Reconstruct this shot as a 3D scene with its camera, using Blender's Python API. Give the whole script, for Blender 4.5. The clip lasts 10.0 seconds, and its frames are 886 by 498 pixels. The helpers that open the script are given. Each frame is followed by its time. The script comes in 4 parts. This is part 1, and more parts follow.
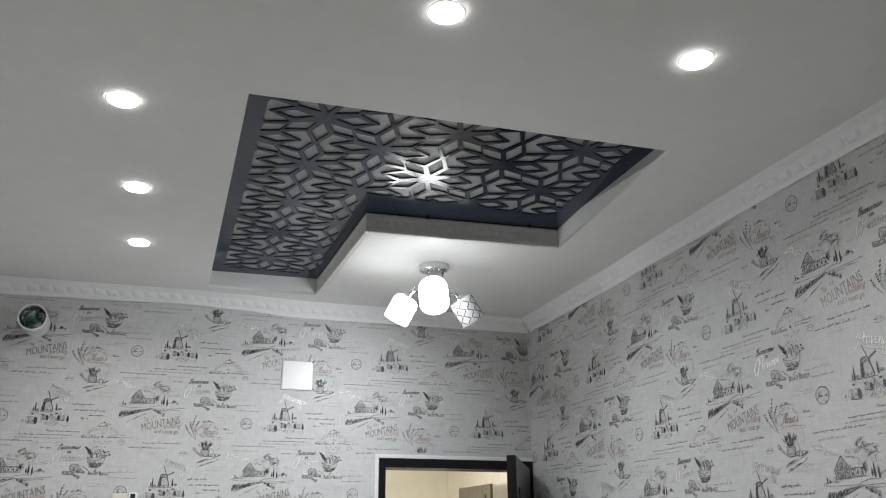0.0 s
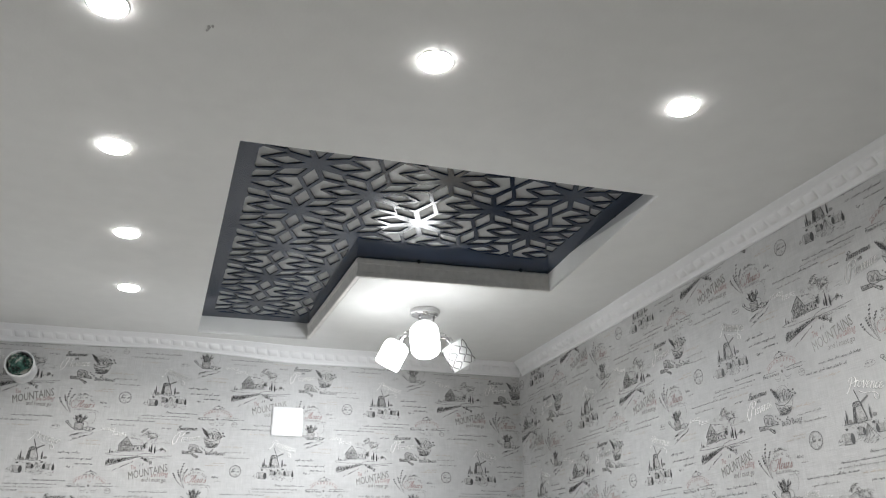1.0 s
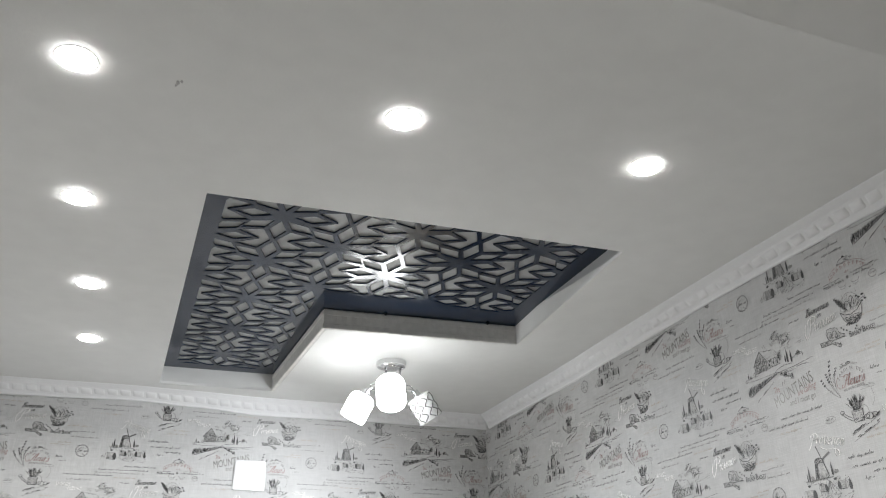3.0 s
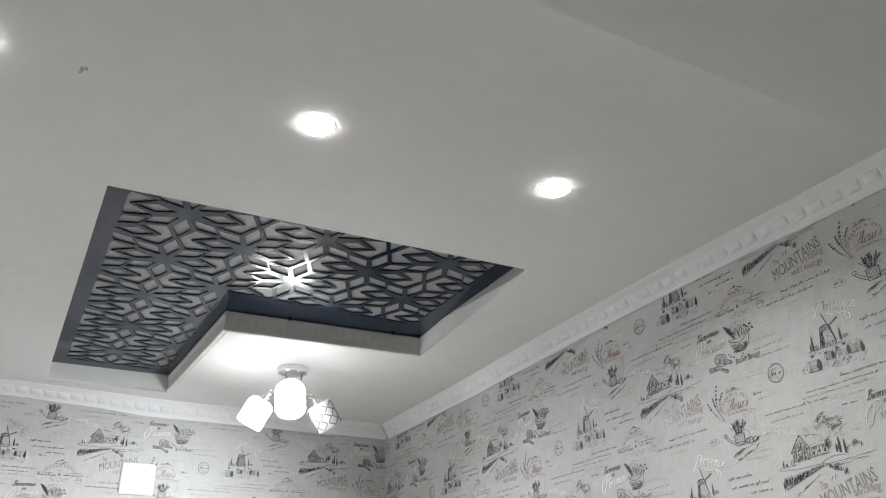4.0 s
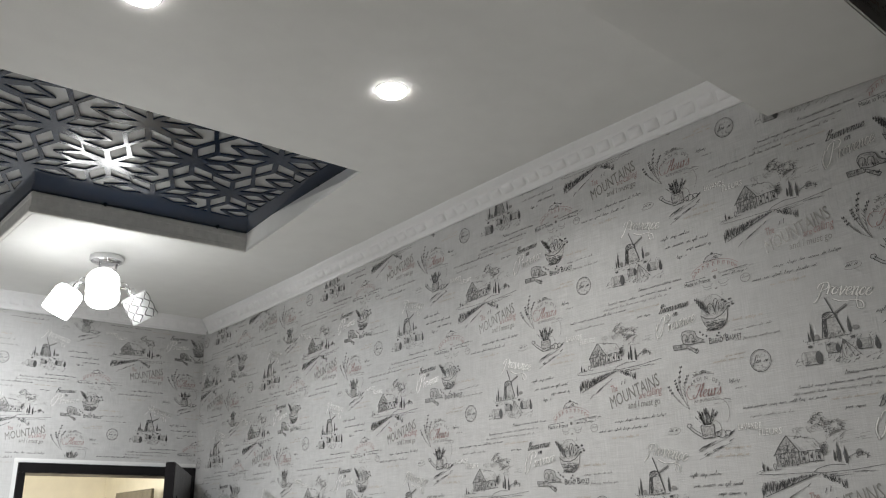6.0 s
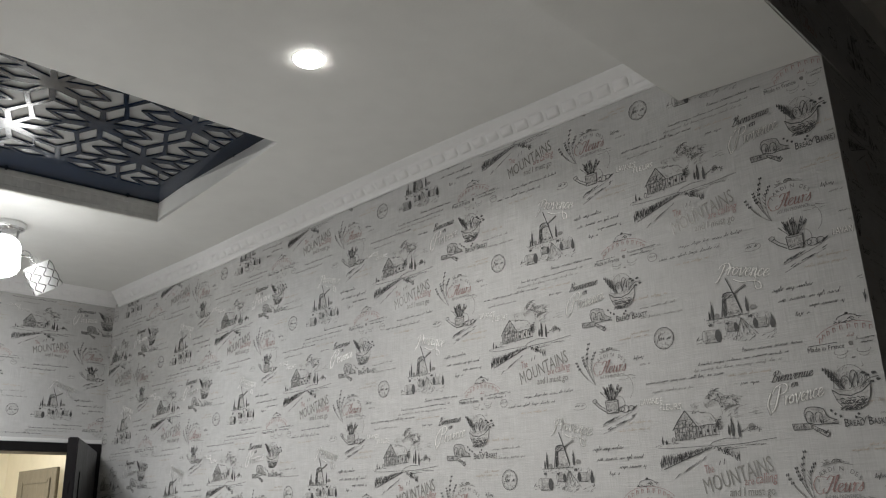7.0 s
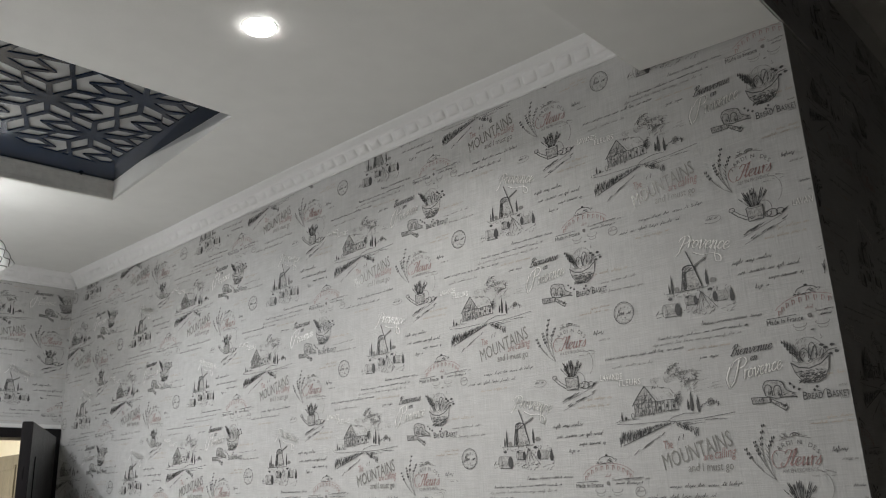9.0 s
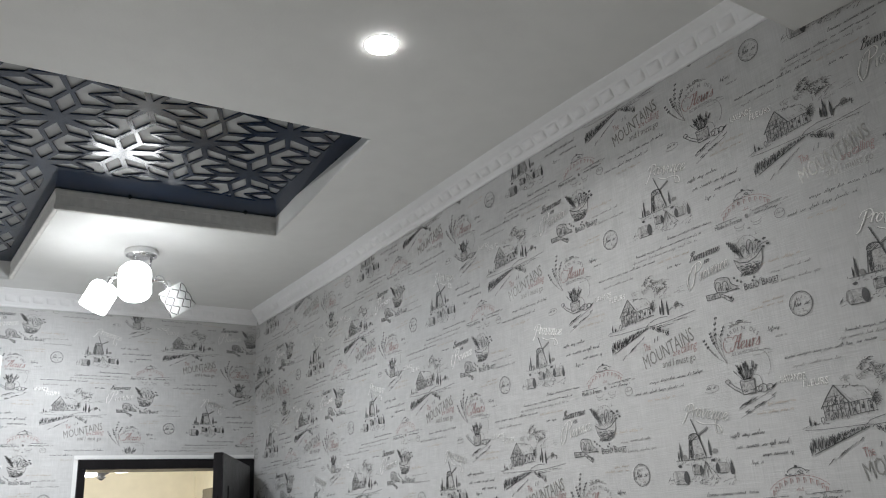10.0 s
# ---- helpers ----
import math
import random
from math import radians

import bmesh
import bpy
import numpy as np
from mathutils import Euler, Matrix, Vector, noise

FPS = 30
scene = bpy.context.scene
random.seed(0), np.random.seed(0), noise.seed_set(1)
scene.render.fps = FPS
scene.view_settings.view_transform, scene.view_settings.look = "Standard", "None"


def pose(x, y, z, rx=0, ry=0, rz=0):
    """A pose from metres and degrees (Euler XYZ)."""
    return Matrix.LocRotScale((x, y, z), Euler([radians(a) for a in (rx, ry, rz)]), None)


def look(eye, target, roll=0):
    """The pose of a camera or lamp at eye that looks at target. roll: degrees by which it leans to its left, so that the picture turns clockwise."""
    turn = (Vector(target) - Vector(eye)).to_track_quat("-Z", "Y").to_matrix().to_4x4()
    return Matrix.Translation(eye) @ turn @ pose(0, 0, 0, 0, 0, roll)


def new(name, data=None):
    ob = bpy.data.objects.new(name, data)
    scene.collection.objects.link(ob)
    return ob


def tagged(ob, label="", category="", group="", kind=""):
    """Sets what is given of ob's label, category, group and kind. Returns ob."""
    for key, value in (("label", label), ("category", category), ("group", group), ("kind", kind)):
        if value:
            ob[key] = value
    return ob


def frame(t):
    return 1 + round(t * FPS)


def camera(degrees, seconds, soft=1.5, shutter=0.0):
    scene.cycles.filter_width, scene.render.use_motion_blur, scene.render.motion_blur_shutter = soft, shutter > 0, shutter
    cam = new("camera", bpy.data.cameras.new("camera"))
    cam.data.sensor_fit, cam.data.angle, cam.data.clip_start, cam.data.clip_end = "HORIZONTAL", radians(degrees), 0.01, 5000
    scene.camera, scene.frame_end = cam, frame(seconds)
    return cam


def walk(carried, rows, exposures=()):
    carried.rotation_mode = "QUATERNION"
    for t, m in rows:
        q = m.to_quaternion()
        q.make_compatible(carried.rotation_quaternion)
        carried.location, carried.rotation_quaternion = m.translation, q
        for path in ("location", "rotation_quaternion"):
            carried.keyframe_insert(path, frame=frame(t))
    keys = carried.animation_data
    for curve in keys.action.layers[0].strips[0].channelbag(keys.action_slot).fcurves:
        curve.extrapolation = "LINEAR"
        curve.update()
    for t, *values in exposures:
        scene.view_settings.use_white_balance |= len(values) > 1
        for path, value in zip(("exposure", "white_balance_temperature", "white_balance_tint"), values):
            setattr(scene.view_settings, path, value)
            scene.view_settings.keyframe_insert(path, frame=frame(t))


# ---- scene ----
cam = camera(57.3, 10.0, soft=1.15)
PATH = [
    (0, (-1.89, -4.072, 1.684), (-1.28, -2.29, 2.355), -0.4),
    (0.5, (-1.89, -4.079, 1.692), (-1.286, -2.312, 2.408), -0.6),
    (1, (-1.886, -4.077, 1.694), (-1.269, -2.336, 2.461), -0.8),
    (1.5, (-1.885, -4.084, 1.7), (-1.248, -2.364, 2.497), -1.0),
    (2, (-1.886, -4.084, 1.705), (-1.234, -2.381, 2.526), -1.1),
    (2.2, (-1.886, -4.085, 1.706), (-1.23, -2.388, 2.537), -1.1),
    (3.3, (-1.883, -4.094, 1.713), (-1.18, -2.448, 2.605), -1.3),
    (3.5, (-1.882, -4.095, 1.714), (-1.136, -2.473, 2.616), -1.3),
    (4, (-1.871, -4.102, 1.718), (-1.008, -2.531, 2.604), -0.9),
    (4.5, (-1.878, -4.106, 1.722), (-0.884, -2.582, 2.553), -0.9),
    (5, (-1.864, -4.104, 1.721), (-0.763, -2.616, 2.477), -1.1),
    (5.2, (-1.86, -4.104, 1.72), (-0.723, -2.629, 2.45), -1.2),
    (6.3, (-1.847, -4.105, 1.703), (-0.568, -2.709, 2.35), -1.65),
    (6.5, (-1.842, -4.105, 1.7), (-0.536, -2.73, 2.335), -1.7),
    (7, (-1.819, -4.115, 1.691), (-0.436, -2.807, 2.308), -1.8),
    (7.5, (-1.797, -4.115, 1.687), (-0.314, -2.913, 2.283), -1.8),
    (8, (-1.781, -4.118, 1.69), (-0.233, -2.989, 2.263), -1.9),
    (8.5, (-1.769, -4.117, 1.687), (-0.225, -2.976, 2.249), -1.9),
    (9, (-1.74, -4.112, 1.68), (-0.312, -2.837, 2.259), -2.5),
    (9.5, (-1.682, -4.114, 1.675), (-0.433, -2.678, 2.29), -3.3),
    (10, (-1.602, -4.101, 1.678), (-0.517, -2.55, 2.324), -3.6),
]
EXPOSURES = [(0, -0.44, 6450, 10), (0.6, -0.42, 6480, 10), (1.0, -0.04, 6500, 10), (1.5, 0.06, 6500, 10), (3.5, 0.06, 6500, 10), (5.0, 0.04, 6570, 10), (6.5, -0.16, 6670, 10),
             (7.5, -0.16, 6720, 10), (7.8, -0.18, 6700, 10), (8.0, 0.4, 6700, 10), (8.5, 0.5, 6650, 10), (8.8, 0.4, 6580, 10), (9.0, -0.08, 6650, 10), (9.5, -0.22, 6500, 10), (10, -0.17, 6400, 10)]


from mathutils.geometry import delaunay_2d_cdt


def path_rows():
    return [(t, look(eye, aim, roll)) for t, eye, aim, roll in PATH]


walk(cam, path_rows(), exposures=EXPOSURES)

# ---- world and light ----
world = bpy.data.worlds.new("night")
scene.world = world
world.use_nodes = True
world.node_tree.nodes["Background"].inputs[0].default_value = (0.5, 0.55, 0.6, 1)
world.node_tree.nodes["Background"].inputs[1].default_value = 0.01

H = 2.835          # ceiling of the lit room
RX0, RX1 = -2.85, 0.0
BEAM_FAR, BEAM_NEAR, BEAM_Z = -3.26, -3.622, 2.675
H2, X2, Y2 = 3.06, 1.14, -9.5   # unlit front room
SPOTS = [(-2.085, -2.546), (-1.364, -2.57), (-0.69, -2.583), (-2.087, -1.917), (-2.059, -1.3), (-2.058, -0.716)]
SPOT_W, BULB_W, HALL_W = 5.6, 10.5, 72.0


def disk_lamp(name, place, size, watts, colour=(0.995, 1.0, 0.985), spread=150):
    data = bpy.data.lights.new(name, "AREA")
    data.shape, data.size, data.energy, data.color, data.spread = "DISK", size, watts, colour, radians(spread)
    ob = new(name, data)
    ob.matrix_world = Matrix.Translation(place)
    return ob


for sx, sy in SPOTS:
    disk_lamp("spot_light", (sx, sy, H - 0.0095), 0.08, SPOT_W)


# ---- materials ----
def material(name, colour, rough=0.6, metal=0.0, grain=0.0, scale=40.0, bump=0.0, bump_scale=200.0, stretch=(1, 1, 1), emit=0.0, spec=0.5):
    m = bpy.data.materials.new(name)
    m.use_nodes = True
    nt = m.node_tree
    b = nt.nodes["Principled BSDF"]
    b.inputs["Base Color"].default_value = (*colour, 1)
    b.inputs["Roughness"].default_value = rough
    b.inputs["Metallic"].default_value = metal
    b.inputs["Specular IOR Level"].default_value = spec
    if emit:
        b.inputs["Emission Color"].default_value = (*colour, 1)
        b.inputs["Emission Strength"].default_value = emit
    if grain or bump:
        co = nt.nodes.new("ShaderNodeTexCoord")
        mp = nt.nodes.new("ShaderNodeMapping")
        mp.inputs["Scale"].default_value = stretch
        nt.links.new(co.outputs["Object"], mp.inputs["Vector"])
    if grain:
        big, small = nt.nodes.new("ShaderNodeTexNoise"), nt.nodes.new("ShaderNodeTexNoise")
        big.inputs["Scale"].default_value, small.inputs["Scale"].default_value = scale * 0.06, scale
        big.inputs["Detail"].default_value, small.inputs["Detail"].default_value = 3, 4
        mix = nt.nodes.new("ShaderNodeMath")
        mix.operation = "ADD"
        ramp = nt.nodes.new("ShaderNodeMapRange")
        ramp.inputs["From Min"].default_value, ramp.inputs["From Max"].default_value = 0.7, 1.3
        ramp.inputs["To Min"].default_value, ramp.inputs["To Max"].default_value = 1 - grain, 1 + grain
        scale_c = nt.nodes.new("ShaderNodeVectorMath")
        scale_c.operation = "SCALE"
        scale_c.inputs[0].default_value = colour
        for n in (big, small):
            nt.links.new(mp.outputs["Vector"], n.inputs["Vector"])
        nt.links.new(big.outputs["Fac"], mix.inputs[0])
        nt.links.new(small.outputs["Fac"], mix.inputs[1])
        nt.links.new(mix.outputs[0], ramp.inputs["Value"])
        nt.links.new(ramp.outputs[0], scale_c.inputs["Scale"])
        nt.links.new(scale_c.outputs[0], b.inputs["Base Color"])
        rr = nt.nodes.new("ShaderNodeMapRange")
        rr.inputs["To Min"].default_value, rr.inputs["To Max"].default_value = max(0.02, rough - 0.08), min(1, rough + 0.08)
        nt.links.new(big.outputs["Fac"], rr.inputs["Value"])
        nt.links.new(rr.outputs[0], b.inputs["Roughness"])
    if bump:
        n = nt.nodes.new("ShaderNodeTexNoise")
        n.inputs["Scale"].default_value, n.inputs["Detail"].default_value = bump_scale, 3
        nt.links.new(mp.outputs["Vector"], n.inputs["Vector"])
        bp = nt.nodes.new("ShaderNodeBump")
        bp.inputs["Strength"].default_value, bp.inputs["Distance"].default_value = bump, 0.002
        nt.links.new(n.outputs["Fac"], bp.inputs["Height"])
        nt.links.new(bp.outputs["Normal"], b.inputs["Normal"])
    return m


def wallpaper_material():
    """Off-white linen-textured vinyl: threads across and down, faint mottling."""
    m = material("linen_wallpaper", (0.57, 0.568, 0.566), 0.6, grain=0.05, scale=30, spec=0.25)
    nt = m.node_tree
    b = nt.nodes["Principled BSDF"]
    co = nt.nodes.new("ShaderNodeTexCoord")
    total = None
    for stretch in ((8, 8, 260), (200, 200, 8)):
        mp, n = nt.nodes.new("ShaderNodeMapping"), nt.nodes.new("ShaderNodeTexNoise")
        mp.inputs["Scale"].default_value = stretch
        n.inputs["Scale"].default_value, n.inputs["Detail"].default_value = 1.6, 3
        nt.links.new(co.outputs["Object"], mp.inputs["Vector"])
        nt.links.new(mp.outputs["Vector"], n.inputs["Vector"])
        if total is None:
            total = n
        else:
            add = nt.nodes.new("ShaderNodeMath")
            nt.links.new(total.outputs["Fac"], add.inputs[0])
            nt.links.new(n.outputs["Fac"], add.inputs[1])
    bp = nt.nodes.new("ShaderNodeBump")
    bp.inputs["Strength"].default_value, bp.inputs["Distance"].default_value = 0.5, 0.0012
    nt.links.new(add.outputs[0], bp.inputs["Height"])
    nt.links.new(bp.outputs["Normal"], b.inputs["Normal"])
    tone = nt.nodes.new("ShaderNodeMapRange")
    tone.inputs["From Min"].default_value, tone.inputs["From Max"].default_value = 0.6, 1.4
    tone.inputs["To Min"].default_value, tone.inputs["To Max"].default_value = 0.91, 1.09
    nt.links.new(add.outputs[0], tone.inputs["Value"])
    link = b.inputs["Base Color"].links[0]
    src = link.from_socket
    mul = nt.nodes.new("ShaderNodeVectorMath")
    mul.operation = "SCALE"
    nt.links.new(src, mul.inputs[0])
    nt.links.new(tone.outputs[0], mul.inputs["Scale"])
    nt.links.new(mul.outputs[0], b.inputs["Base Color"])
    return m


PAPER = wallpaper_material()
PAINT = material("matt_ceiling_paint", (0.78, 0.78, 0.77), 0.75, grain=0.03, scale=12, bump=0.15, bump_scale=120)
FOAM = material("white_foam_cornice", (0.82, 0.82, 0.83), 0.55, grain=0.02, scale=60, bump=0.2, bump_scale=300)
LATTICE = material("blue_black_plastic", (0.012, 0.022, 0.046), 0.15, grain=0.15, scale=50, spec=0.42)
BACKING = material("silver_backing", (0.35, 0.355, 0.36), 0.5, grain=0.08, scale=20)
CHROME = material("chrome", (0.75, 0.75, 0.76), 0.14, metal=1.0, grain=0.03)
WENGE = material("dark_wenge", (0.010, 0.009, 0.010), 0.3, grain=0.25, scale=30, bump=0.2, bump_scale=80, stretch=(8, 8, 1), spec=0.25)
PLASTIC = material("white_plastic", (0.8, 0.8, 0.8), 0.32, grain=0.015)
GLASS = material("opal_glass", (0.93, 0.94, 0.94), 0.22, grain=0.01)
LIT_GLASS = material("lit_opal_glass", (0.98, 1.0, 1.0), 0.3, emit=17.5)
LIT_CAP = material("lit_opal_glass_dimmed", (0.98, 1.0, 1.0), 0.3, emit=6.0)
SPOT_GLOW = material("lit_led_diffuser", (1.0, 0.99, 0.97), 0.4, emit=26.0)
INK = material("black_print", (0.085, 0.085, 0.087), 0.5, grain=0.4, scale=300)
GREY_INK = material("grey_print", (0.26, 0.255, 0.25), 0.5, grain=0.25, scale=300)
RED_INK = material("rust_red_print", (0.42, 0.27, 0.26), 0.5, grain=0.25, scale=300)
OCHRE_INK = material("ochre_print", (0.5, 0.42, 0.35), 0.5, grain=0.25, scale=300)
FOIL = material("pearl_foil_print", (0.9, 0.89, 0.87), 0.45, metal=0.3, grain=0.05, scale=200)
CREAM = material("cream_wall_paint", (0.82, 0.77, 0.63), 0.6, grain=0.05, scale=8, bump=0.1)
HALL_WOOD = material("taupe_wood", (0.12, 0.106, 0.078), 0.75, spec=0.15, grain=0.25, scale=25, stretch=(6, 6, 1))
FLOOR_MAT = material("pale_laminate", (0.62, 0.6, 0.56), 0.4, grain=0.25, scale=18, stretch=(1, 8, 1))
DARK_FLOOR = material("wood_laminate", (0.27, 0.24, 0.2), 0.5, grain=0.3, scale=60)
DARK_WALL = material("dark_unseen_wall", (0.34, 0.32, 0.29), 0.7, grain=0.1, scale=10)
GREEN = material("crumpled_green_film", (0.10, 0.17, 0.13), 0.25)


def patchy(m, scale, stops):
    """Patches of several colours over a material's base."""
    nt = m.node_tree
    co, n, ramp = nt.nodes.new("ShaderNodeTexCoord"), nt.nodes.new("ShaderNodeTexNoise"), nt.nodes.new("ShaderNodeValToRGB")
    n.inputs["Scale"].default_value, n.inputs["Detail"].default_value, n.inputs["Distortion"].default_value = scale, 3, 1.2
    nt.links.new(co.outputs["Object"], n.inputs["Vector"])
    nt.links.new(n.outputs["Fac"], ramp.inputs["Fac"])
    e = ramp.color_ramp.elements
    while len(e) < len(stops):
        e.new(0.5)
    for el, (at, colour) in zip(e, stops):
        el.position, el.color = at, (*colour, 1)
    nt.links.new(ramp.outputs["Color"], m.node_tree.nodes["Principled BSDF"].inputs["Base Color"])


patchy(GREEN, 26, ((0.36, (0.012, 0.018, 0.016)), (0.44, (0.03, 0.1, 0.075)), (0.53, (0.07, 0.16, 0.13)), (0.58, (0.42, 0.46, 0.42)), (0.66, (0.5, 0.52, 0.46))))
RUBBER = material("black_tape", (0.012, 0.012, 0.013), 0.6, grain=0.2)
DARK_FOIL = material("gunmetal_foil_print", (0.3, 0.295, 0.28), 0.36, metal=0.7, grain=0.05, scale=200)
WASH_INK = material("pale_grey_wash_print", (0.4, 0.395, 0.39), 0.55, grain=0.5, scale=160)
INKS = [INK, GREY_INK, RED_INK, OCHRE_INK, FOIL, DARK_FOIL, WASH_INK]
K, G, R, O, F, D, WASH = range(7)


# ---- mesh helpers ----
def finish(name, bm, mats, parent=None, label="", smooth=False):
    me = bpy.data.meshes.new(name)
    bm.to_mesh(me)
    bm.free()
    for m in mats if isinstance(mats, (list, tuple)) else [mats]:
        me.materials.append(m)
    if smooth:
        for p in me.polygons:
            p.use_smooth = True
    ob = new(name, me)
    if parent:
        ob.parent = parent
    if label:
        tagged(ob, label)
    return ob


def part(name, bm, mat, parent, label="", smooth=False):
    return finish(name, bm, mat, parent, label, smooth)


def empty(name, place=(0, 0, 0)):
    ob = new(name)
    ob.location = place
    return ob


def box(x0, y0, z0, x1, y1, z1, bevel=0.0, bm=None):
    bm = bm or bmesh.new()
    made = bmesh.ops.create_cube(bm, size=1, matrix=Matrix.Translation(((x0 + x1) / 2, (y0 + y1) / 2, (z0 + z1) / 2)) @ Matrix.Diagonal((x1 - x0, y1 - y0, z1 - z0, 1)))
    if bevel:
        edges = list({e for v in made["verts"] for e in v.link_edges})
        bmesh.ops.bevel(bm, geom=edges, offset=bevel, segments=2, affect="EDGES")
    return bm


def lathe(profile, seg=40, m=Matrix(), bm=None):
    """A turned form round z: profile of (radius, height)."""
    bm = bm or bmesh.new()
    rings = []
    for r, z in profile:
        rings.append([bm.verts.new(m @ Vector((r * math.cos(a), r * math.sin(a), z))) for a in (2 * math.pi * i / seg for i in range(seg))] if r > 1e-5 else [bm.verts.new(m @ Vector((0, 0, z)))])
    for a, b in zip(rings, rings[1:]):
        for i in range(seg):
            j = (i + 1) % seg
            if len(a) == 1 and len(b) > 1:
                bm.faces.new((a[0], b[i], b[j]))
            elif len(b) == 1 and len(a) > 1:
                bm.faces.new((a[i], a[j], b[0]))
            elif len(a) > 1:
                bm.faces.new((a[i], a[j], b[j], b[i]))
    bmesh.ops.recalc_face_normals(bm, faces=bm.faces)
    return bm


def tube(points, r, seg=8, bm=None):
    """A round rod along a line of points."""
    bm = bm or bmesh.new()
    pts = [Vector(p) for p in points]
    rings = []
    for i, p in enumerate(pts):
        d = (pts[min(i + 1, len(pts) - 1)] - pts[max(i - 1, 0)]).normalized()
        q = d.to_track_quat("Z", "Y").to_matrix()
        rings.append([bm.verts.new(p + q @ Vector((r * math.cos(2 * math.pi * k / seg), r * math.sin(2 * math.pi * k / seg), 0))) for k in range(seg)])
    for a, b in zip(rings, rings[1:]):
        for k in range(seg):
            bm.faces.new((a[k], a[(k + 1) % seg], b[(k + 1) % seg], b[k]))
    bm.faces.new(rings[0][::-1])
    bm.faces.new(rings[-1])
    return bm


def sheet(outline, holes, z0, z1):
    """A flat plate between two heights with openings cut through, from outlines in plan."""
    cu = bpy.data.curves.new("outline", "CURVE")
    cu.dimensions, cu.fill_mode, cu.extrude = "2D", "BOTH", (z1 - z0) / 2
    for line in [outline, *holes]:
        sp = cu.splines.new("POLY")
        sp.points.add(len(line) - 1)
        for p, (x, y) in zip(sp.points, line):
            p.co = (x, y, 0, 1)
        sp.use_cyclic_u = True
    ob = new("outline", cu)
    deps = bpy.context.evaluated_depsgraph_get()
    deps.update()
    me = bpy.data.meshes.new_from_object(ob.evaluated_get(deps))
    bm = bmesh.new()
    bm.from_mesh(me)
    bmesh.ops.translate(bm, verts=bm.verts, vec=(0, 0, (z0 + z1) / 2))
    bpy.data.objects.remove(ob)
    bpy.data.meshes.remove(me)
    return bm


def pierced(outline, holes, z0, z1):
    """A plate with many openings: triangles between the outlines, and the rims."""
    loops = [outline, *holes]
    pts = [Vector(p) for line in loops for p in line]
    edges, n = [], 0
    for line in loops:
        edges += [(n + i, n + (i + 1) % len(line)) for i in range(len(line))]
        n += len(line)
    vs, _, tris, *_ = delaunay_2d_cdt(pts, edges, [], 0, 1e-6)

    def inside(x, y, line):
        odd = False
        for (ax, ay), (bx, by) in zip(line, line[1:] + line[:1]):
            if (ay > y) != (by > y) and x < ax + (y - ay) * (bx - ax) / (by - ay):
                odd = not odd
        return odd

    bounds = [(min(p[0] for p in h), max(p[0] for p in h), min(p[1] for p in h), max(p[1] for p in h), h) for h in holes]
    bm = bmesh.new()
    low, high = ([bm.verts.new((v.x, v.y, z)) for v in vs] for z in (z0, z1))
    for t in tris:
        x, y = (sum(vs[i][k] for i in t) / 3 for k in (0, 1))
        if inside(x, y, outline) and not any(a < x < b and c < y < d and inside(x, y, h) for a, b, c, d, h in bounds):
            bm.faces.new([low[i] for i in reversed(t)])
            bm.faces.new([high[i] for i in t])
    for line in loops:
        for (ax, ay), (bx, by) in zip(line, line[1:] + line[:1]):
            bm.faces.new([bm.verts.new(p) for p in ((ax, ay, z0), (bx, by, z0), (bx, by, z1), (ax, ay, z1))])
    bmesh.ops.remove_doubles(bm, verts=bm.verts, dist=1e-6)
    return bm


def clip(poly, x0, y0, x1, y1):
    """A flat polygon cut to a rectangle."""
    for axis, bound, sign in ((0, x0, 1), (0, x1, -1), (1, y0, 1), (1, y1, -1)):
        out = []
        for a, b in zip(poly, poly[1:] + poly[:1]):
            da, db = sign * (a[axis] - bound), sign * (b[axis] - bound)
            if da >= 0:
                out.append(a)
            if da * db < 0:
                f = da / (da - db)
                out.append((a[0] + f * (b[0] - a[0]), a[1] + f * (b[1] - a[1])))
        poly = out
        if len(poly) < 3:
            return []
    return poly


def widen(poly, d):
    """The polygon with every side pushed outward by d."""
    turn = sum(a[0] * b[1] - b[0] * a[1] for a, b in zip(poly, poly[1:] + poly[:1]))
    s = 1 if turn > 0 else -1
    out = []
    for a, b, c in zip(poly[-1:] + poly[:-1], poly, poly[1:] + poly[:1]):
        e, f = (Vector(b) - Vector(a)).normalized(), (Vector(c) - Vector(b)).normalized()
        n, m = Vector((e.y, -e.x)) * s, Vector((f.y, -f.x)) * s
        k = (n + m) / max(0.35, 1 + n.dot(m))
        out.append((b[0] + k.x * d, b[1] + k.y * d))
    return out


def area(poly):
    return abs(sum(a[0] * b[1] - b[0] * a[1] for a, b in zip(poly, poly[1:] + poly[:1]))) / 2


# ---- structure ----
def wall(name, label, boxes, mat=PAPER):
    bm = bmesh.new()
    for b in boxes:
        box(*b, bm=bm)
    return tagged(finish(name, bm, mat), label, "wall", kind="structure")


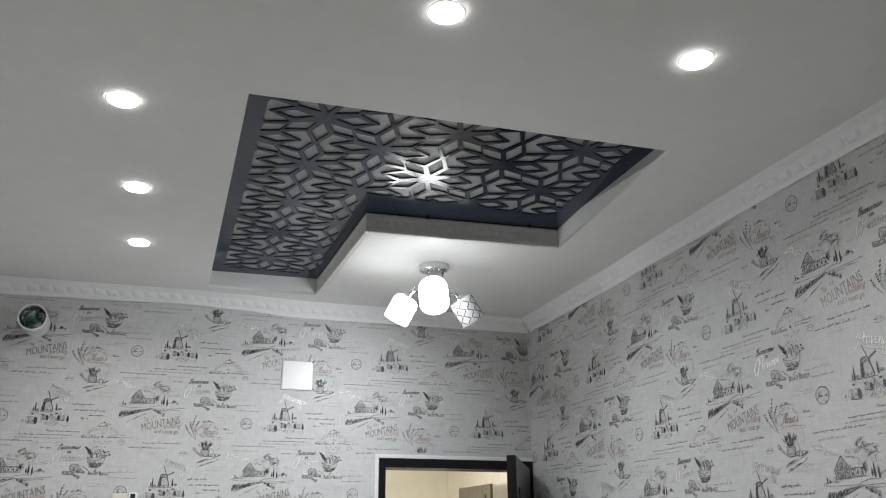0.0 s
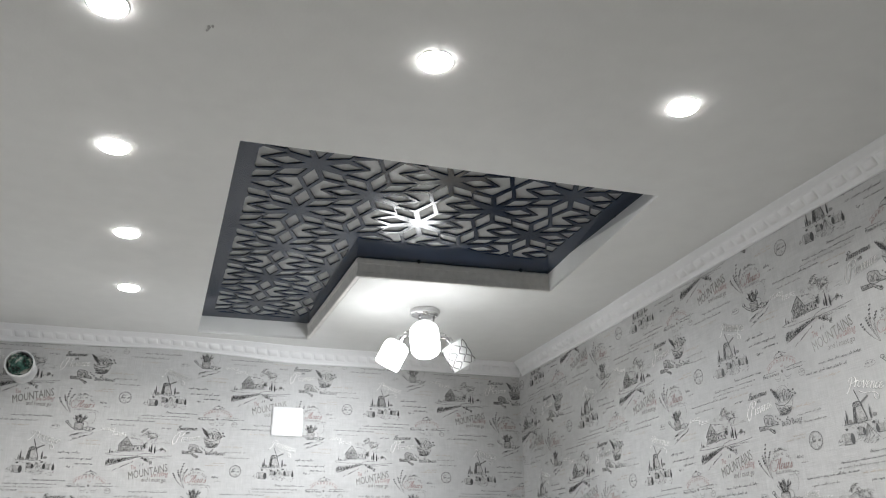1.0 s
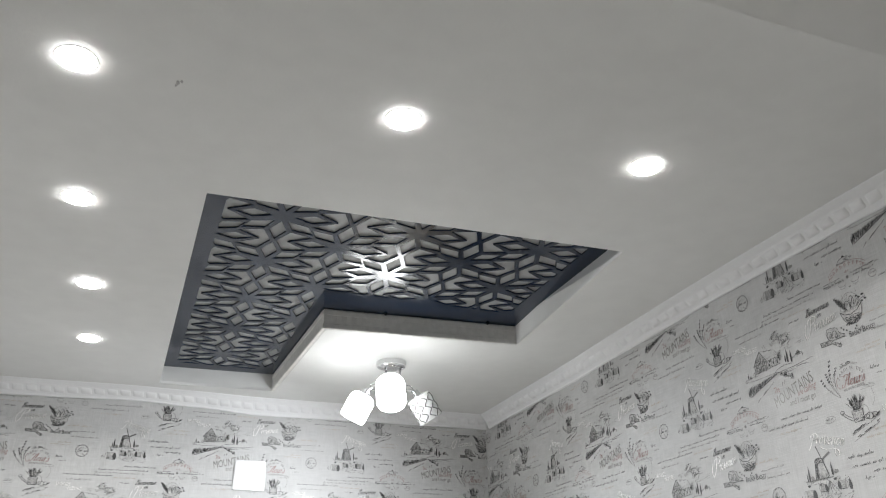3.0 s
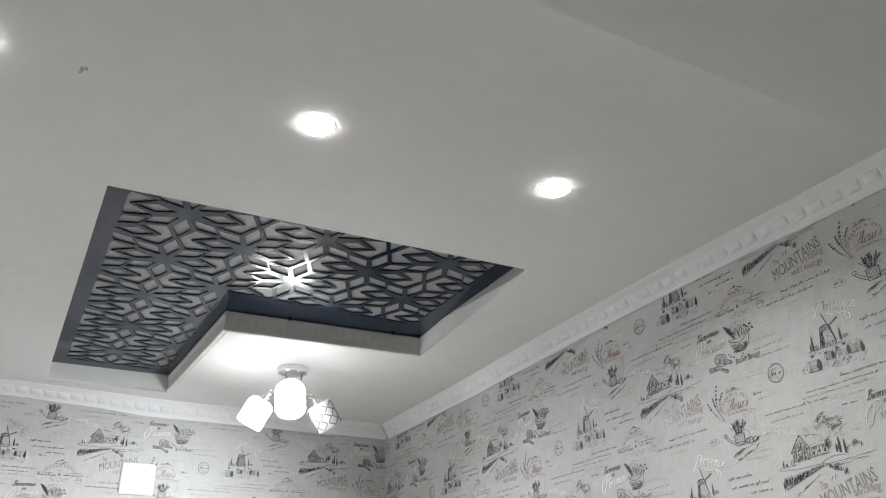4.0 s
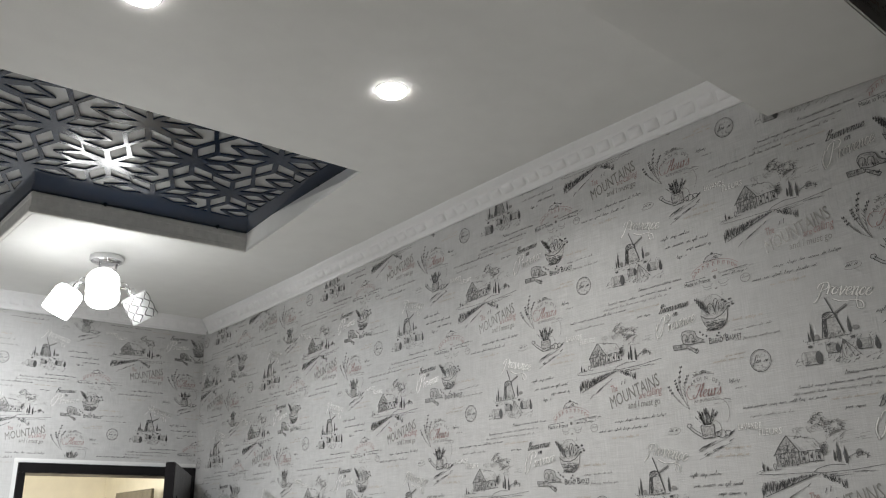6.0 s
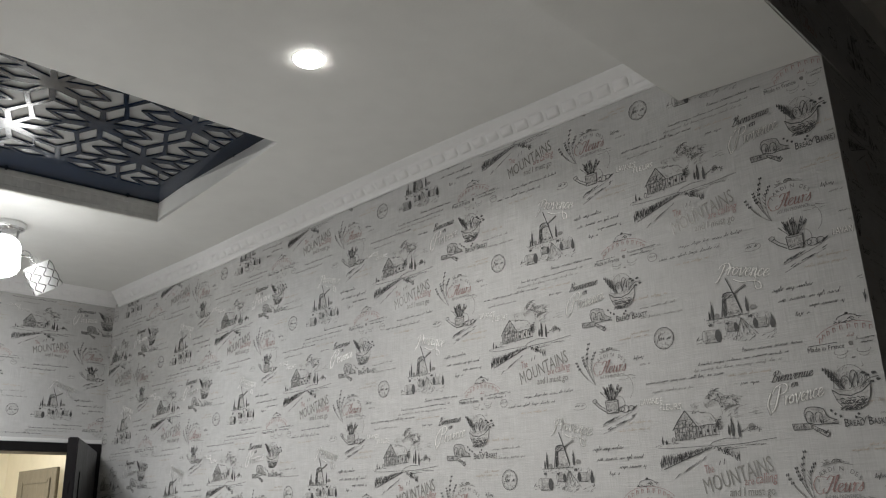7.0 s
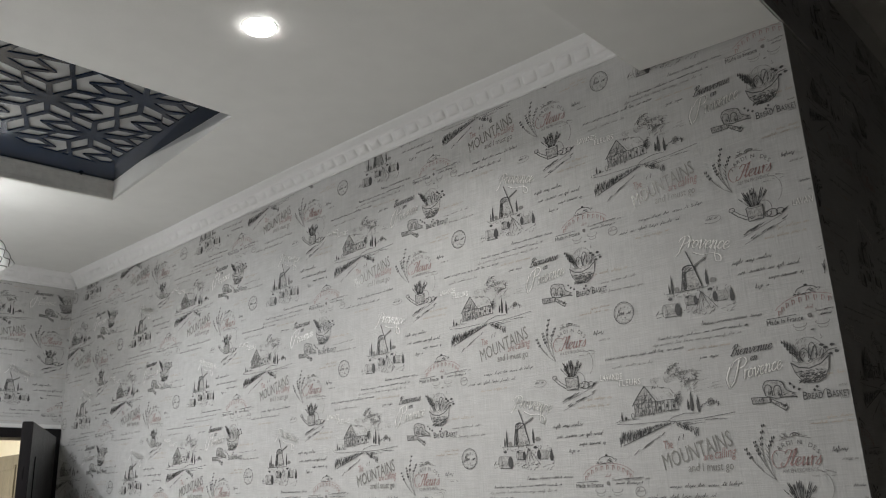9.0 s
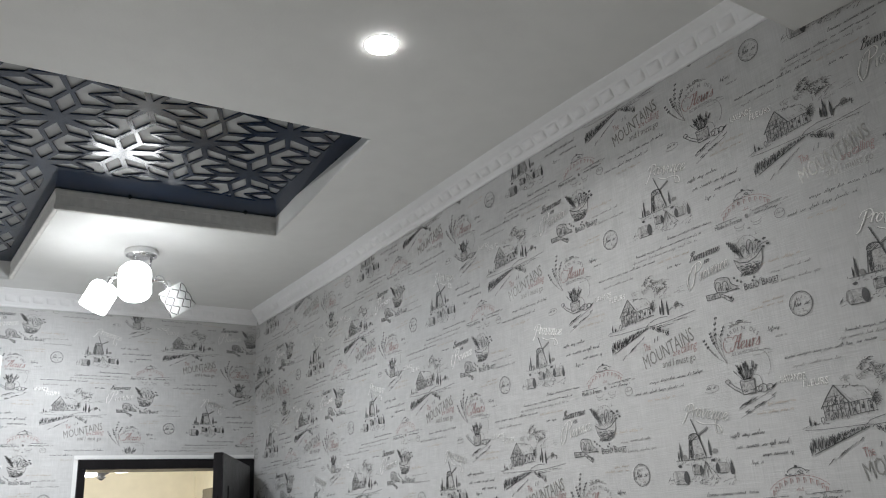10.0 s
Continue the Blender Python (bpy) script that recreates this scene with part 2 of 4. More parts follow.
DOOR_L, DOOR_T = -0.857, 2.077
wall_back = wall("wall_back", "off-white linen wallpaper wall with printed country sketches", [(RX0 - 0.15, 0, 0, DOOR_L, 0.15, 3.1), (DOOR_L, 0, DOOR_T, 0.002, 0.15, 3.1)])
wall_right = wall("wall_right", "long wall papered with windmill and farmhouse prints", [(0, BEAM_NEAR, 0, 0.2, 0.15, 3.1)])
wall_left = wall("wall_left", "off-white papered side wall", [(RX0 - 0.15, BEAM_NEAR, 0, RX0, 0.0, 3.1)])
wall_pier = wall("wall_pier", "shaded papered wall of the unlit front room", [(0.2, BEAM_NEAR, 0, X2 + 0.15, BEAM_NEAR + 0.15, 2.945), (RX0, BEAM_NEAR - 0.002, 2.675, 0.2, BEAM_NEAR + 0.001, 2.945)])
wall_front_side = wall("wall_front_side", "papered side wall of the unlit front room", [(X2, Y2, 0, X2 + 0.15, BEAM_NEAR, 3.3)])
# Unseen walls closing the room, toned dark to limit light bounced back.
wall_front_left = wall("wall_front_left", "plain unseen side wall closing the unlit front room", [(RX0 - 0.15, Y2, 0, RX0, BEAM_NEAR, 3.3)], DARK_WALL)
wall_front = wall("wall_front", "plain unseen end wall closing the unlit front room", [(RX0 - 0.15, Y2 - 0.15, 0, X2 + 0.15, Y2, 3.3)], DARK_WALL)
# Unseen floor; its tone sets the light bounced onto beam and pier.
tagged(finish("floor_front", box(RX0 - 0.3, Y2 - 0.3, -0.1, 1.6, BEAM_FAR, 0), DARK_FLOOR), "unseen brown laminate floor of the unlit front room", "floor", kind="structure")
tagged(finish("floor", box(RX0 - 0.3, BEAM_FAR, -0.1, 1.7, 6.3, 0), FLOOR_MAT), "pale laminate floor of the lit room", "floor", kind="structure")
bm = box(RX0, BEAM_NEAR, BEAM_Z, 0.0, BEAM_FAR, 3.1, 0.004)
for v in bm.verts:
    if v.co.z < 2.8 and v.co.y > BEAM_FAR - 0.02:
        v.co.z += 0.02   # the underside rises a little towards the lit room
tagged(finish("beam", bm, PAINT), "white painted beam over the wide opening between two rooms", "beam", kind="structure")
bm = box(0.2, BEAM_NEAR, 2.945, X2 + 0.15, BEAM_NEAR + 0.15, 3.3)
box(RX0, BEAM_NEAR + 0.001, 3.1, 0.2, BEAM_NEAR + 0.15, 3.3, bm=bm)
tagged(finish("plaster_band", bm, PAINT), "bare white plaster band over the wallpaper", "wall", kind="structure")

# recess outline in plan: an L round the lamp panel
L_OUT = [(-1.759, -2.055), (-0.456, -2.11), (-0.381, -1.168), (-1.188, -1.108), (-1.214, -0.173), (-1.75, -0.15)]
L_TOP = [(-1.765, -2.06), (-0.392, -2.12), (-0.379, -1.165), (-1.188, -1.106), (-1.216, -0.172), (-1.752, -0.148)]
DEPTH = 0.085
bm = sheet([(RX0 - 0.1, BEAM_FAR + 0.002), (0.1, BEAM_FAR + 0.002), (0.1, 0.1), (RX0 - 0.1, 0.1)], [L_OUT], H, H + 0.012)
for (ax, ay), (bx, by), (cx, cy), (dx, dy) in zip(L_OUT, L_OUT[1:] + L_OUT[:1], L_TOP[1:] + L_TOP[:1], L_TOP):
    bm.faces.new([bm.verts.new(p) for p in ((ax, ay, H + 0.0005), (bx, by, H + 0.0005), (cx, cy, H + DEPTH + 0.03), (dx, dy, H + DEPTH + 0.03))])
box(RX0 - 0.1, BEAM_FAR + 0.002, H + 0.2, 0.1, 0.1, H + 0.25, bm=bm)
ceiling = tagged(finish("ceiling", bm, PAINT), "white suspended plasterboard ceiling with an L-shaped recess", "ceiling", kind="structure")
bm = sheet([(RX0, Y2), (X2, Y2), (X2, BEAM_NEAR - 0.001), (RX0, BEAM_NEAR - 0.001)], [[(-2.3, -6.0), (0.79, -6.0), (0.79, -3.69), (-2.3, -3.69)]], H2, H2 + 0.02)
box(-2.9, Y2, H2 + 0.1, X2 + 0.1, BEAM_NEAR, H2 + 0.12, bm=bm)
tagged(finish("ceiling_front", bm, PAINT), "unlit white ceiling of the front room", "ceiling", kind="structure")
finish("ceiling_panel", box(-2.32, -6.02, H2 + 0.05, 0.81, -3.67, H2 + 0.06), LATTICE)
tagged(bpy.data.objects["ceiling_panel"], "black panel recessed in the unlit ceiling", "ceiling panel", kind="structure")


def star_holes():
    """Openings of the lattice: eight-petalled stars with chevrons between them."""
    dx, dy = 0.2195, 0.1775
    ox, oy, lean = -1.067, -1.85, -0.046
    petal = [[(0.043, 0), (0.094, 0.0225), (0.145, 0), (0.094, -0.0225)], [(-0.043, 0), (-0.094, -0.0225), (-0.145, 0), (-0.094, 0.0225)],
             [(0, 0.044), (-0.023, 0.1), (0, 0.156), (0.023, 0.1)], [(0, -0.044), (0.023, -0.1), (0, -0.156), (-0.023, -0.1)]]
    for sx in (1, -1):
        for sy in (1, -1):
            petal.append([(sx * x, sy * y) for x, y in ((0.028, 0.04), (0.088, 0.059), (0.107, 0.1), (0.047, 0.088))])
    chev = [[(s * x, dy + y) for x, y in ((0.0145, 0), (0.046, 0.067), (0.112, 0.048), (0.038, 0), (0.112, -0.048), (0.046, -0.067))] for s in (1, -1)]
    out = []
    for i in range(-5, 6):
        for j in range(-4, 14):
            if (i + j) % 2 == 0:
                cx, cy = ox + i * dx, oy + j * dy
                for p in petal + chev:
                    out.append([(cx + x, cy + y + lean * (cx + x - ox)) for x, y in p])
    return out


edge = 0.062
legs = [(-1.752 + edge, -2.15, -1.2 - edge + 0.01, -0.17 - edge), (-1.752 + edge, -2.15, -0.472, -1.15 - edge - 0.085)]
cut = []
for p in star_holes():
    p = widen(p, 0.0048)
    best = max((clip(p, *leg) for leg in legs), key=lambda q: area(q) if len(q) > 2 else 0)
    if len(best) > 2 and area(best) > 0.0003:
        cut.append(best)
# plate a little wider than the recess
PLATE = [(-1.8, -2.19), (-0.375, -2.23), (-0.365, -1.15), (-1.175, -1.09), (-1.2, -0.16), (-1.79, -0.135)]
screen = tagged(empty("lattice_screen", (0, 0, 0)), "glossy blue-black lattice screen cut with eight-petalled stars", "ceiling screen")
part("lattice", pierced(PLATE, cut, H + DEPTH, H + DEPTH + 0.0055), LATTICE, screen)
part("backing", sheet(PLATE, [], H + DEPTH + 0.0067, H + DEPTH + 0.012), BACKING, screen, "silver-grey board behind the lattice")
for cx, cy, w in ((-0.398, -1.77, 0.009), (-0.51, -1.172, 0.007), (-0.95, -1.138, 0.007)):
    part("clip", box(cx - w, cy - w, H + DEPTH - 0.008, cx + w, cy + w, H + DEPTH + 0.002, 0.004), RUBBER, screen, "small black fixing clip")


# ---- moulded strips glued to the sides of the lamp panel ----
EDGING = material("greyish_foam_edging", (0.8, 0.79, 0.76), 0.65, grain=0.1, scale=35, bump=0.6, bump_scale=45)
edging = tagged(empty("panel_edging"), "greyish moulded foam strip round the lamp panel", "trim", kind="structure")
for (ax, ay), (bx, by) in ((L_OUT[3], L_OUT[2]), (L_OUT[3], L_OUT[4])):
    a, c = Vector((ax, ay, 0)), Vector((bx, by, 0))
    run = (c - a).normalized()
    side = Vector((run.y, -run.x, 0))
    if side.dot(Vector((-1, -1, 0))) < 0:
        side = -side
    thick = 2.0 if abs(run.y) > 0.5 else 1.0   # the strip along the long side bulges further
    bm = bmesh.new()
    prof = [(0.0005, 0.001), (0.006, 0.002), (0.008, 0.006), (0.0075, 0.02), (0.006, 0.024), (0.006, 0.058), (0.0075, 0.062), (0.008, 0.078), (0.005, 0.083), (0.0005, 0.083)]
    rows = []
    for i in range(41):
        p = a + (c - a) * i / 40 - run * (0.007 if i == 0 else 0)
        rows.append([bm.verts.new(p + side * (thick * d + (0.0012 if i % 2 and 0.003 < d < 0.0065 else 0)) + Vector((0, 0, H + h))) for d, h in prof])
    for ra, rb in zip(rows, rows[1:]):
        for k in range(len(prof) - 1):
            bm.faces.new((ra[k], ra[k + 1], rb[k + 1], rb[k]))
    bm.faces.new(rows[0])
    bm.faces.new(rows[-1][::-1])
    bmesh.ops.recalc_face_normals(bm, faces=bm.faces)
    part("strip", bm, EDGING, edging)


# ---- cornice ----
def cornice(name, p0, p1, inward, z, sags=((0.0, 0.0), (1.0, 0.0))):
    """Coved foam strip from p0 to p1 in plan; inward points into the room; sags: (share of the length, rise of the lower edge)."""
    a, b, n = Vector((*p0, z)), Vector((*p1, z)), Vector((*inward, 0))
    along, length = (b - a).normalized(), (b - a).length

    def rise(f):
        for (f0, r0), (f1, r1) in zip(sags, sags[1:]):
            if f <= f1:
                k = max(0.0, (f - f0) / (f1 - f0))
                return r0 + (r1 - r0) * k * k * (3 - 2 * k)
        return sags[-1][1]

    def at(f, d, h):
        """A point of the strip: depth d from the wall, height h under the ceiling, bent with the sag."""
        r = rise(f)
        return a + along * (length * f) + n * (d * (1 + 20 * r * max(0, (0.078 + h) / 0.078))) + Vector((0, 0, h * (1 - r / 0.07)))

    prof = [(0, -0.07), (0.005, -0.07), (0.008, -0.067), (0.009, -0.061), (0.012, -0.056), (0.04, -0.018), (0.045, -0.014), (0.052, -0.008), (0.057, -0.004), (0.059, 0.0), (0, 0)]
    bm = bmesh.new()
    steps = max(2, int(length / 0.08))
    rows = [[bm.verts.new(at(i / steps, d, h)) for d, h in prof] for i in range(steps + 1)]
    for ra, rb in zip(rows, rows[1:]):
        for i in range(len(prof)):
            j = (i + 1) % len(prof)
            bm.faces.new((ra[i], ra[j], rb[j], rb[i]))
    bm.faces.new(rows[0])
    bm.faces.new(rows[-1][::-1])
    bmesh.ops.recalc_face_normals(bm, faces=bm.faces)
    ob = tagged(finish(name, bm, FOAM), "white moulded foam cornice with a row of raised blocks", "cornice", kind="structure")
    block = None
    count = int(length / 0.058)
    for i in range(count):
        f = (0.03 + i * 0.058) / length
        low, high = at(f, 0.012, -0.056), at(f, 0.04, -0.018)
        slope = (high - low).normalized()
        out = along.cross(slope)
        if out.dot(n) < 0:
            out = -out
        m = Matrix((along, slope, out)).transposed().to_4x4()
        m.translation = (low + high) / 2
        if block is None:
            # a raised block with soft shoulders; a leaning slot stays open between two of them
            q = bmesh.new()
            xs, ys = (-1, -0.92, -0.8, -0.6, 0, 0.6, 0.8, 0.92, 1), (-1, -0.9, -0.7, 0, 0.7, 0.9, 1)
            rows = [[q.verts.new((x * 0.0245 - y * 0.003, y * 0.0165, -0.0004 + 0.0066 * (1 - abs(x) ** 3.5) * (1 - abs(y) ** 3))) for x in xs] for y in ys]
            for r0, r1 in zip(rows, rows[1:]):
                for k in range(len(xs) - 1):
                    q.faces.new((r0[k], r0[k + 1], r1[k + 1], r1[k]))
            piece = finish("block", q, FOAM, ob, smooth=True)
            block = piece.data
        else:
            piece = new("block", block)
            piece.parent = ob
        piece.matrix_local = m
    return ob


cornice("cornice_back", (RX0, -0.001), (0, -0.001), (0, -1), H, ((0, -0.006), (0.07, -0.004), (0.22, 0.005), (0.345, 0.017), (0.45, 0.006), (0.555, -0.012), (0.77, -0.005), (1, 0)))
cornice("cornice_right", (-0.001, BEAM_FAR + 0.001), (-0.001, -0.055), (-1, 0), H, ((0, -0.001), (0.11, 0.002), (0.21, 0.01), (0.33, 0.012), (0.43, 0.01), (0.57, 0.004), (0.72, -0.006), (1, -0.006)))
cornice("cornice_left", (RX0 + 0.001, -0.06), (RX0 + 0.001, BEAM_FAR), (1, 0), H)
cornice("cornice_front", (X2 - 0.001, Y2), (X2 - 0.001, BEAM_NEAR - 0.005), (-1, 0), H2)


# ---- lamps ----
def downlight(x, y):
    ob = tagged(empty("downlight", (x, y, H)), "round white recessed LED downlight, switched on", "downlight", "downlights in the ceiling")
    part("trim", lathe([(0.0395, -0.0004), (0.0405, -0.0009), (0.0435, -0.0009), (0.0455, -0.0003), (0.0395, -0.0003)]), PLASTIC, ob, "white plastic rim", True)
    # Added depth: the glowing rim throws a halo on the ceiling like glare.
    part("diffuser", lathe([(0, -0.0075), (0.034, -0.0075), (0.0375, -0.0065), (0.0392, -0.0045), (0.0402, -0.0008), (0, -0.0008)]), SPOT_GLOW, ob, "glowing white diffuser standing a little proud", True)
    return ob


for sx, sy in SPOTS:
    downlight(sx, sy)


def shade(parent, axis_place, axis, lit, k):
    """A drum shade of opal glass with its socket; axis points to the open end, k scales it."""
    d = Vector(axis).normalized()
    m = Matrix.Translation(axis_place) @ d.to_track_quat("Z", "Y").to_matrix().to_4x4() @ Matrix.Scale(k, 4)
    prof = [(0.0, -0.052), (0.04, -0.052), (0.047, -0.049), (0.05, -0.042), (0.05, 0.05), (0.048, 0.053), (0.045, 0.05), (0.045, -0.04), (0.0, -0.044)]
    sh = None
    if lit:
        prof = [(0.05, -0.03), (0.05, 0.045), (0.047, 0.052), (0.03, 0.05), (0, 0.048)]
        sh = part("shade", lathe(prof, 40, m), LIT_GLASS, parent, "glowing white glass drum shade", True)
        # Closed end glows weaker than the drum, to tame the ceiling patch above.
        part("shoulder", lathe([(0.0, -0.056), (0.025, -0.055), (0.04, -0.049), (0.048, -0.038), (0.05, -0.03)], 40, m), LIT_CAP, sh, "glowing glass at the closed end, set dimmer", True)
    else:
        sh = part("shade", lathe(prof, 40, m), GLASS, parent, "unlit white glass shade with a dark wavy net pattern", True)
    part("socket", lathe([(0, -0.078), (0.012, -0.078), (0.015, -0.074), (0.015, -0.056), (0.02, -0.052), (0, -0.052)], 20, m), CHROME, parent, "chrome lamp socket", True)
    if not lit:
        bm = bmesh.new()
        for n in range(6):
            a0 = 2 * math.pi * n / 6
            for sgn in (1, -1):
                pts = []
                for i in range(49):
                    h = -0.046 + 0.095 * i / 48
                    a = a0 + sgn * (0.25 + 0.17 * math.cos(2 * math.pi * (h + 0.045) / 0.037))
                    pts.append(m @ Vector((0.0503 * math.cos(a), 0.0503 * math.sin(a), h)))
                tube(pts, 0.0017, 5, bm)
        part("pattern", bm, RUBBER, sh, "dark wavy net lines")
        part("bulb", lathe([(0, -0.03), (0.012, -0.03), (0.014, -0.01), (0.02, 0.005), (0.018, 0.022), (0, 0.03)], 20, m), PLASTIC, parent, "unlit white bulb", True)
    return m @ Vector((0, 0, -0.078))


CX, CY, HUB = -0.81, -0.785, H - 0.145
lamp = tagged(empty("ceiling_lamp", (0, 0, 0)), "chrome three-arm ceiling lamp with white drum shades, two lit", "ceiling lamp")
SATIN = material("satin_silver_paint", (0.72, 0.72, 0.72), 0.4, metal=0.2, grain=0.03)
part("base", lathe([(0, -0.018), (0.0625, -0.019), (0.064, -0.024), (0.067, -0.022), (0.067, -0.003), (0.064, 0.0), (0, 0.0)], 48, Matrix.Translation((CX, CY, H))), SATIN, lamp, "round satin silver ceiling plate", True)
part("bottom_plate", lathe([(0, -0.0195), (0.061, -0.0195), (0.0615, -0.022), (0, -0.023)], 48, Matrix.Translation((CX, CY, H))), CHROME, lamp, "polished chrome underside", True)
for ox, oy in ((0.012, -0.035), (-0.008, -0.04), (0.048, -0.01)):
    part("screw", lathe([(0, -0.03), (0.004, -0.029), (0.005, -0.022), (0, -0.022)], 10, Matrix.Translation((CX + ox, CY + oy, H))), CHROME, lamp, "small chrome screw cap", True)
for ox in (-0.032, 0.036):
    part("rod", tube([(CX + ox, CY - 0.02, H - 0.03), (CX + ox * 0.8, CY - 0.02, HUB + 0.01)], 0.0045, 10), CHROME, lamp, "thin chrome rod", True)
part("hub", lathe([(0, 0.014), (0.034, 0.012), (0.04, 0.004), (0.04, -0.006), (0.02, -0.016), (0, -0.02)], 28, Matrix.Translation((CX, CY - 0.01, HUB))), CHROME, lamp, "", True)
for x, y, z, axis, lit, k in ((-0.967, -0.82, 2.612, (-0.37, 0.42, -0.83), True, 1.1), (-0.876, -0.985, 2.642, (-0.06, -0.4, -0.9), True, 1.22), (-0.661, -0.8, 2.637, (0.58, 0.1, -0.8), False, 1.1)):
    end = shade(lamp, (x, y, z), axis, lit, k)
    c = Vector((CX, CY - 0.01, HUB))
    mid = (c + end) / 2 + Vector((0, 0, 0.02))
    pts = [c * (1 - f) ** 2 + mid * 2 * f * (1 - f) + end * f * f for f in (0, 0.2, 0.4, 0.6, 0.8, 1)]
    part("arm", tube(pts, 0.006, 10), CHROME, lamp, "curved chrome arm", True)
    ring = [end * 0.75 + c * 0.25 + Vector((0.018 * math.cos(a), 0.004 * math.sin(a * 2), 0.016 + 0.012 * math.sin(a))) for a in (2 * math.pi * i / 20 for i in range(21))]
    part("scroll", tube(ring, 0.0022, 6), CHROME, lamp, "small chrome scroll", True)
    if lit:
        d = Vector(axis).normalized()
        bulb = disk_lamp("bulb_light", (0, 0, 0), 0.09, BULB_W, (0.93, 0.97, 1.0), 180)
        bulb.matrix_world = look(Vector((x, y, z)) + d * 0.062 * k, Vector((x, y, z)) + d)

# ---- door and hall behind ----
frame_ob = tagged(empty("door_frame"), "dark wenge door frame in the papered wall", "door frame", kind="structure")
part("jamb", box(DOOR_L + 0.012, -0.012, 0, DOOR_L + 0.047, 0.16, 2.062, 0.003), WENGE, frame_ob)
part("jamb", box(-0.07, -0.012, 0, -0.004, 0.16, 2.062, 0.003), WENGE, frame_ob)
part("head", box(DOOR_L + 0.012, -0.014, 2.019, -0.004, 0.162, 2.064, 0.003), WENGE, frame_ob)
part("filler", box(DOOR_L - 0.006, -0.005, 2.064, -0.002, 0.15, 2.084, 0.002), PAINT, frame_ob, "white filler strip over the frame")
part("filler", box(DOOR_L - 0.006, -0.005, 0, DOOR_L + 0.012, 0.15, 2.064, 0.002), PAINT, frame_ob, "white filler strip beside the frame")
hinge, tip = Vector((-0.075, -0.03, 0)), Vector((-0.456, -0.717, 0))
door = tagged(empty("door_1"), "dark wenge panel door standing open into the room", "door", kind="structure")
door.matrix_world = Matrix.Translation(hinge) @ Matrix.Rotation(math.atan2(tip.y - hinge.y, tip.x - hinge.x), 4, "Z")
part("leaf", box(0, -0.0, 0.01, 0.785, 0.04, 2.023, 0.003), WENGE, door)
for z0, z1 in ((0.15, 0.95), (1.1, 1.9)):
    part("panel", box(0.12, -0.004, z0, 0.665, 0.044, z1, 0.006), WENGE, door)
part("door_handle", tube([(0.73, 0.04, 1.0), (0.73, 0.09, 1.0), (0.62, 0.095, 1.0)], 0.009, 10), CHROME, door, "chrome lever handle", True)

HALL_END = 6.0
wall_hall = wall("wall_hall", "cream painted hall wall beyond the doorway", [(-1.6, HALL_END, 0, 1.6, HALL_END + 0.15, 2.7), (-1.75, 0.15, 0, -1.6, HALL_END + 0.15, 2.7), (1.6, 0.0, 0, 1.75, HALL_END + 0.15, 2.7), (0.2, 0.15, 0, 1.6, 0.16, 2.7), (-1.6, 0.15, 0, DOOR_L - 0.01, 0.16, 2.7), (DOOR_L - 0.01, 0.162, 2.08, 0.2, 0.168, 2.7)], CREAM)
tagged(finish("ceiling_hall", box(-1.75, 0.15, 2.6, 1.75, HALL_END + 0.15, 2.65), PAINT), "white hall ceiling", "ceiling", kind="structure")
hall_door = tagged(empty("door_2"), "taupe wooden panel door standing open in the hall", "door", kind="structure")
near, far = Vector((1.26, 3.73, 0)), Vector((1.24, 4.6, 0))
hall_door.matrix_world = Matrix.Translation(near) @ Matrix.Rotation(math.atan2(far.y - near.y, far.x - near.x), 4, "Z")
part("leaf", box(0, -0.028, 0.01, 0.87, 0, 2.19, 0.003), HALL_WOOD, hall_door)
for z0, z1 in ((0.18, 0.95), (1.13, 2.06)):
    part("panel", box(0.15, -0.002, z0, 0.72, 0.005, z1, 0.003), HALL_WOOD, hall_door)
    for x0, x1, lo, hi in ((0.11, 0.15, z0 - 0.04, z1 + 0.04), (0.72, 0.76, z0 - 0.04, z1 + 0.04), (0.15, 0.72, z1, z1 + 0.04), (0.15, 0.72, z0 - 0.04, z0)):
        part("moulding", box(x0, -0.002, lo, x1, 0.012, hi, 0.004), HALL_WOOD, hall_door)
hall_lamp = tagged(empty("hall_lamp"), "hall ceiling lamp with two lit shades on a dark bar", "ceiling lamp")
HX, HY = 0.21, 4.5
part("bar", tube([(HX - 0.14, HY, 2.39), (HX, HY, 2.41), (HX + 0.2, HY, 2.39)], 0.012, 8), RUBBER, hall_lamp, "dark metal bar", True)
part("stem", tube([(HX, HY, 2.6), (HX, HY, 2.4)], 0.009, 8), RUBBER, hall_lamp, "", True)
part("finial", lathe([(0, 0.1), (0.085, 0.09), (0.07, 0.05), (0.03, 0.03), (0.03, 0.015), (0.045, 0.01), (0, -0.02)], 20, Matrix.Translation((HX, HY, 2.31))), RUBBER, hall_lamp, "dark pointed finial", True)
for lx, lz in ((HX - 0.13, 2.362), (HX + 0.19, 2.4)):
    part("shade", lathe([(0, 0.06), (0.05, 0.06), (0.09, 0.03), (0.09, -0.02), (0.06, -0.032), (0, -0.036)], 28, Matrix.Translation((lx, HY, lz))), LIT_GLASS, hall_lamp, "glowing white shade", True)
data = bpy.data.lights.new("hall_light", "POINT")
data.energy, data.shadow_soft_size, data.color = HALL_W, 0.08, (1, 0.97, 0.92)
new("hall_light", data).location = (HX - 0.1, HY - 0.7, 2.1)

# ---- small things on the back wall ----
plate = tagged(empty("blank_plate"), "square white plastic cover plate on the papered wall", "cover plate")
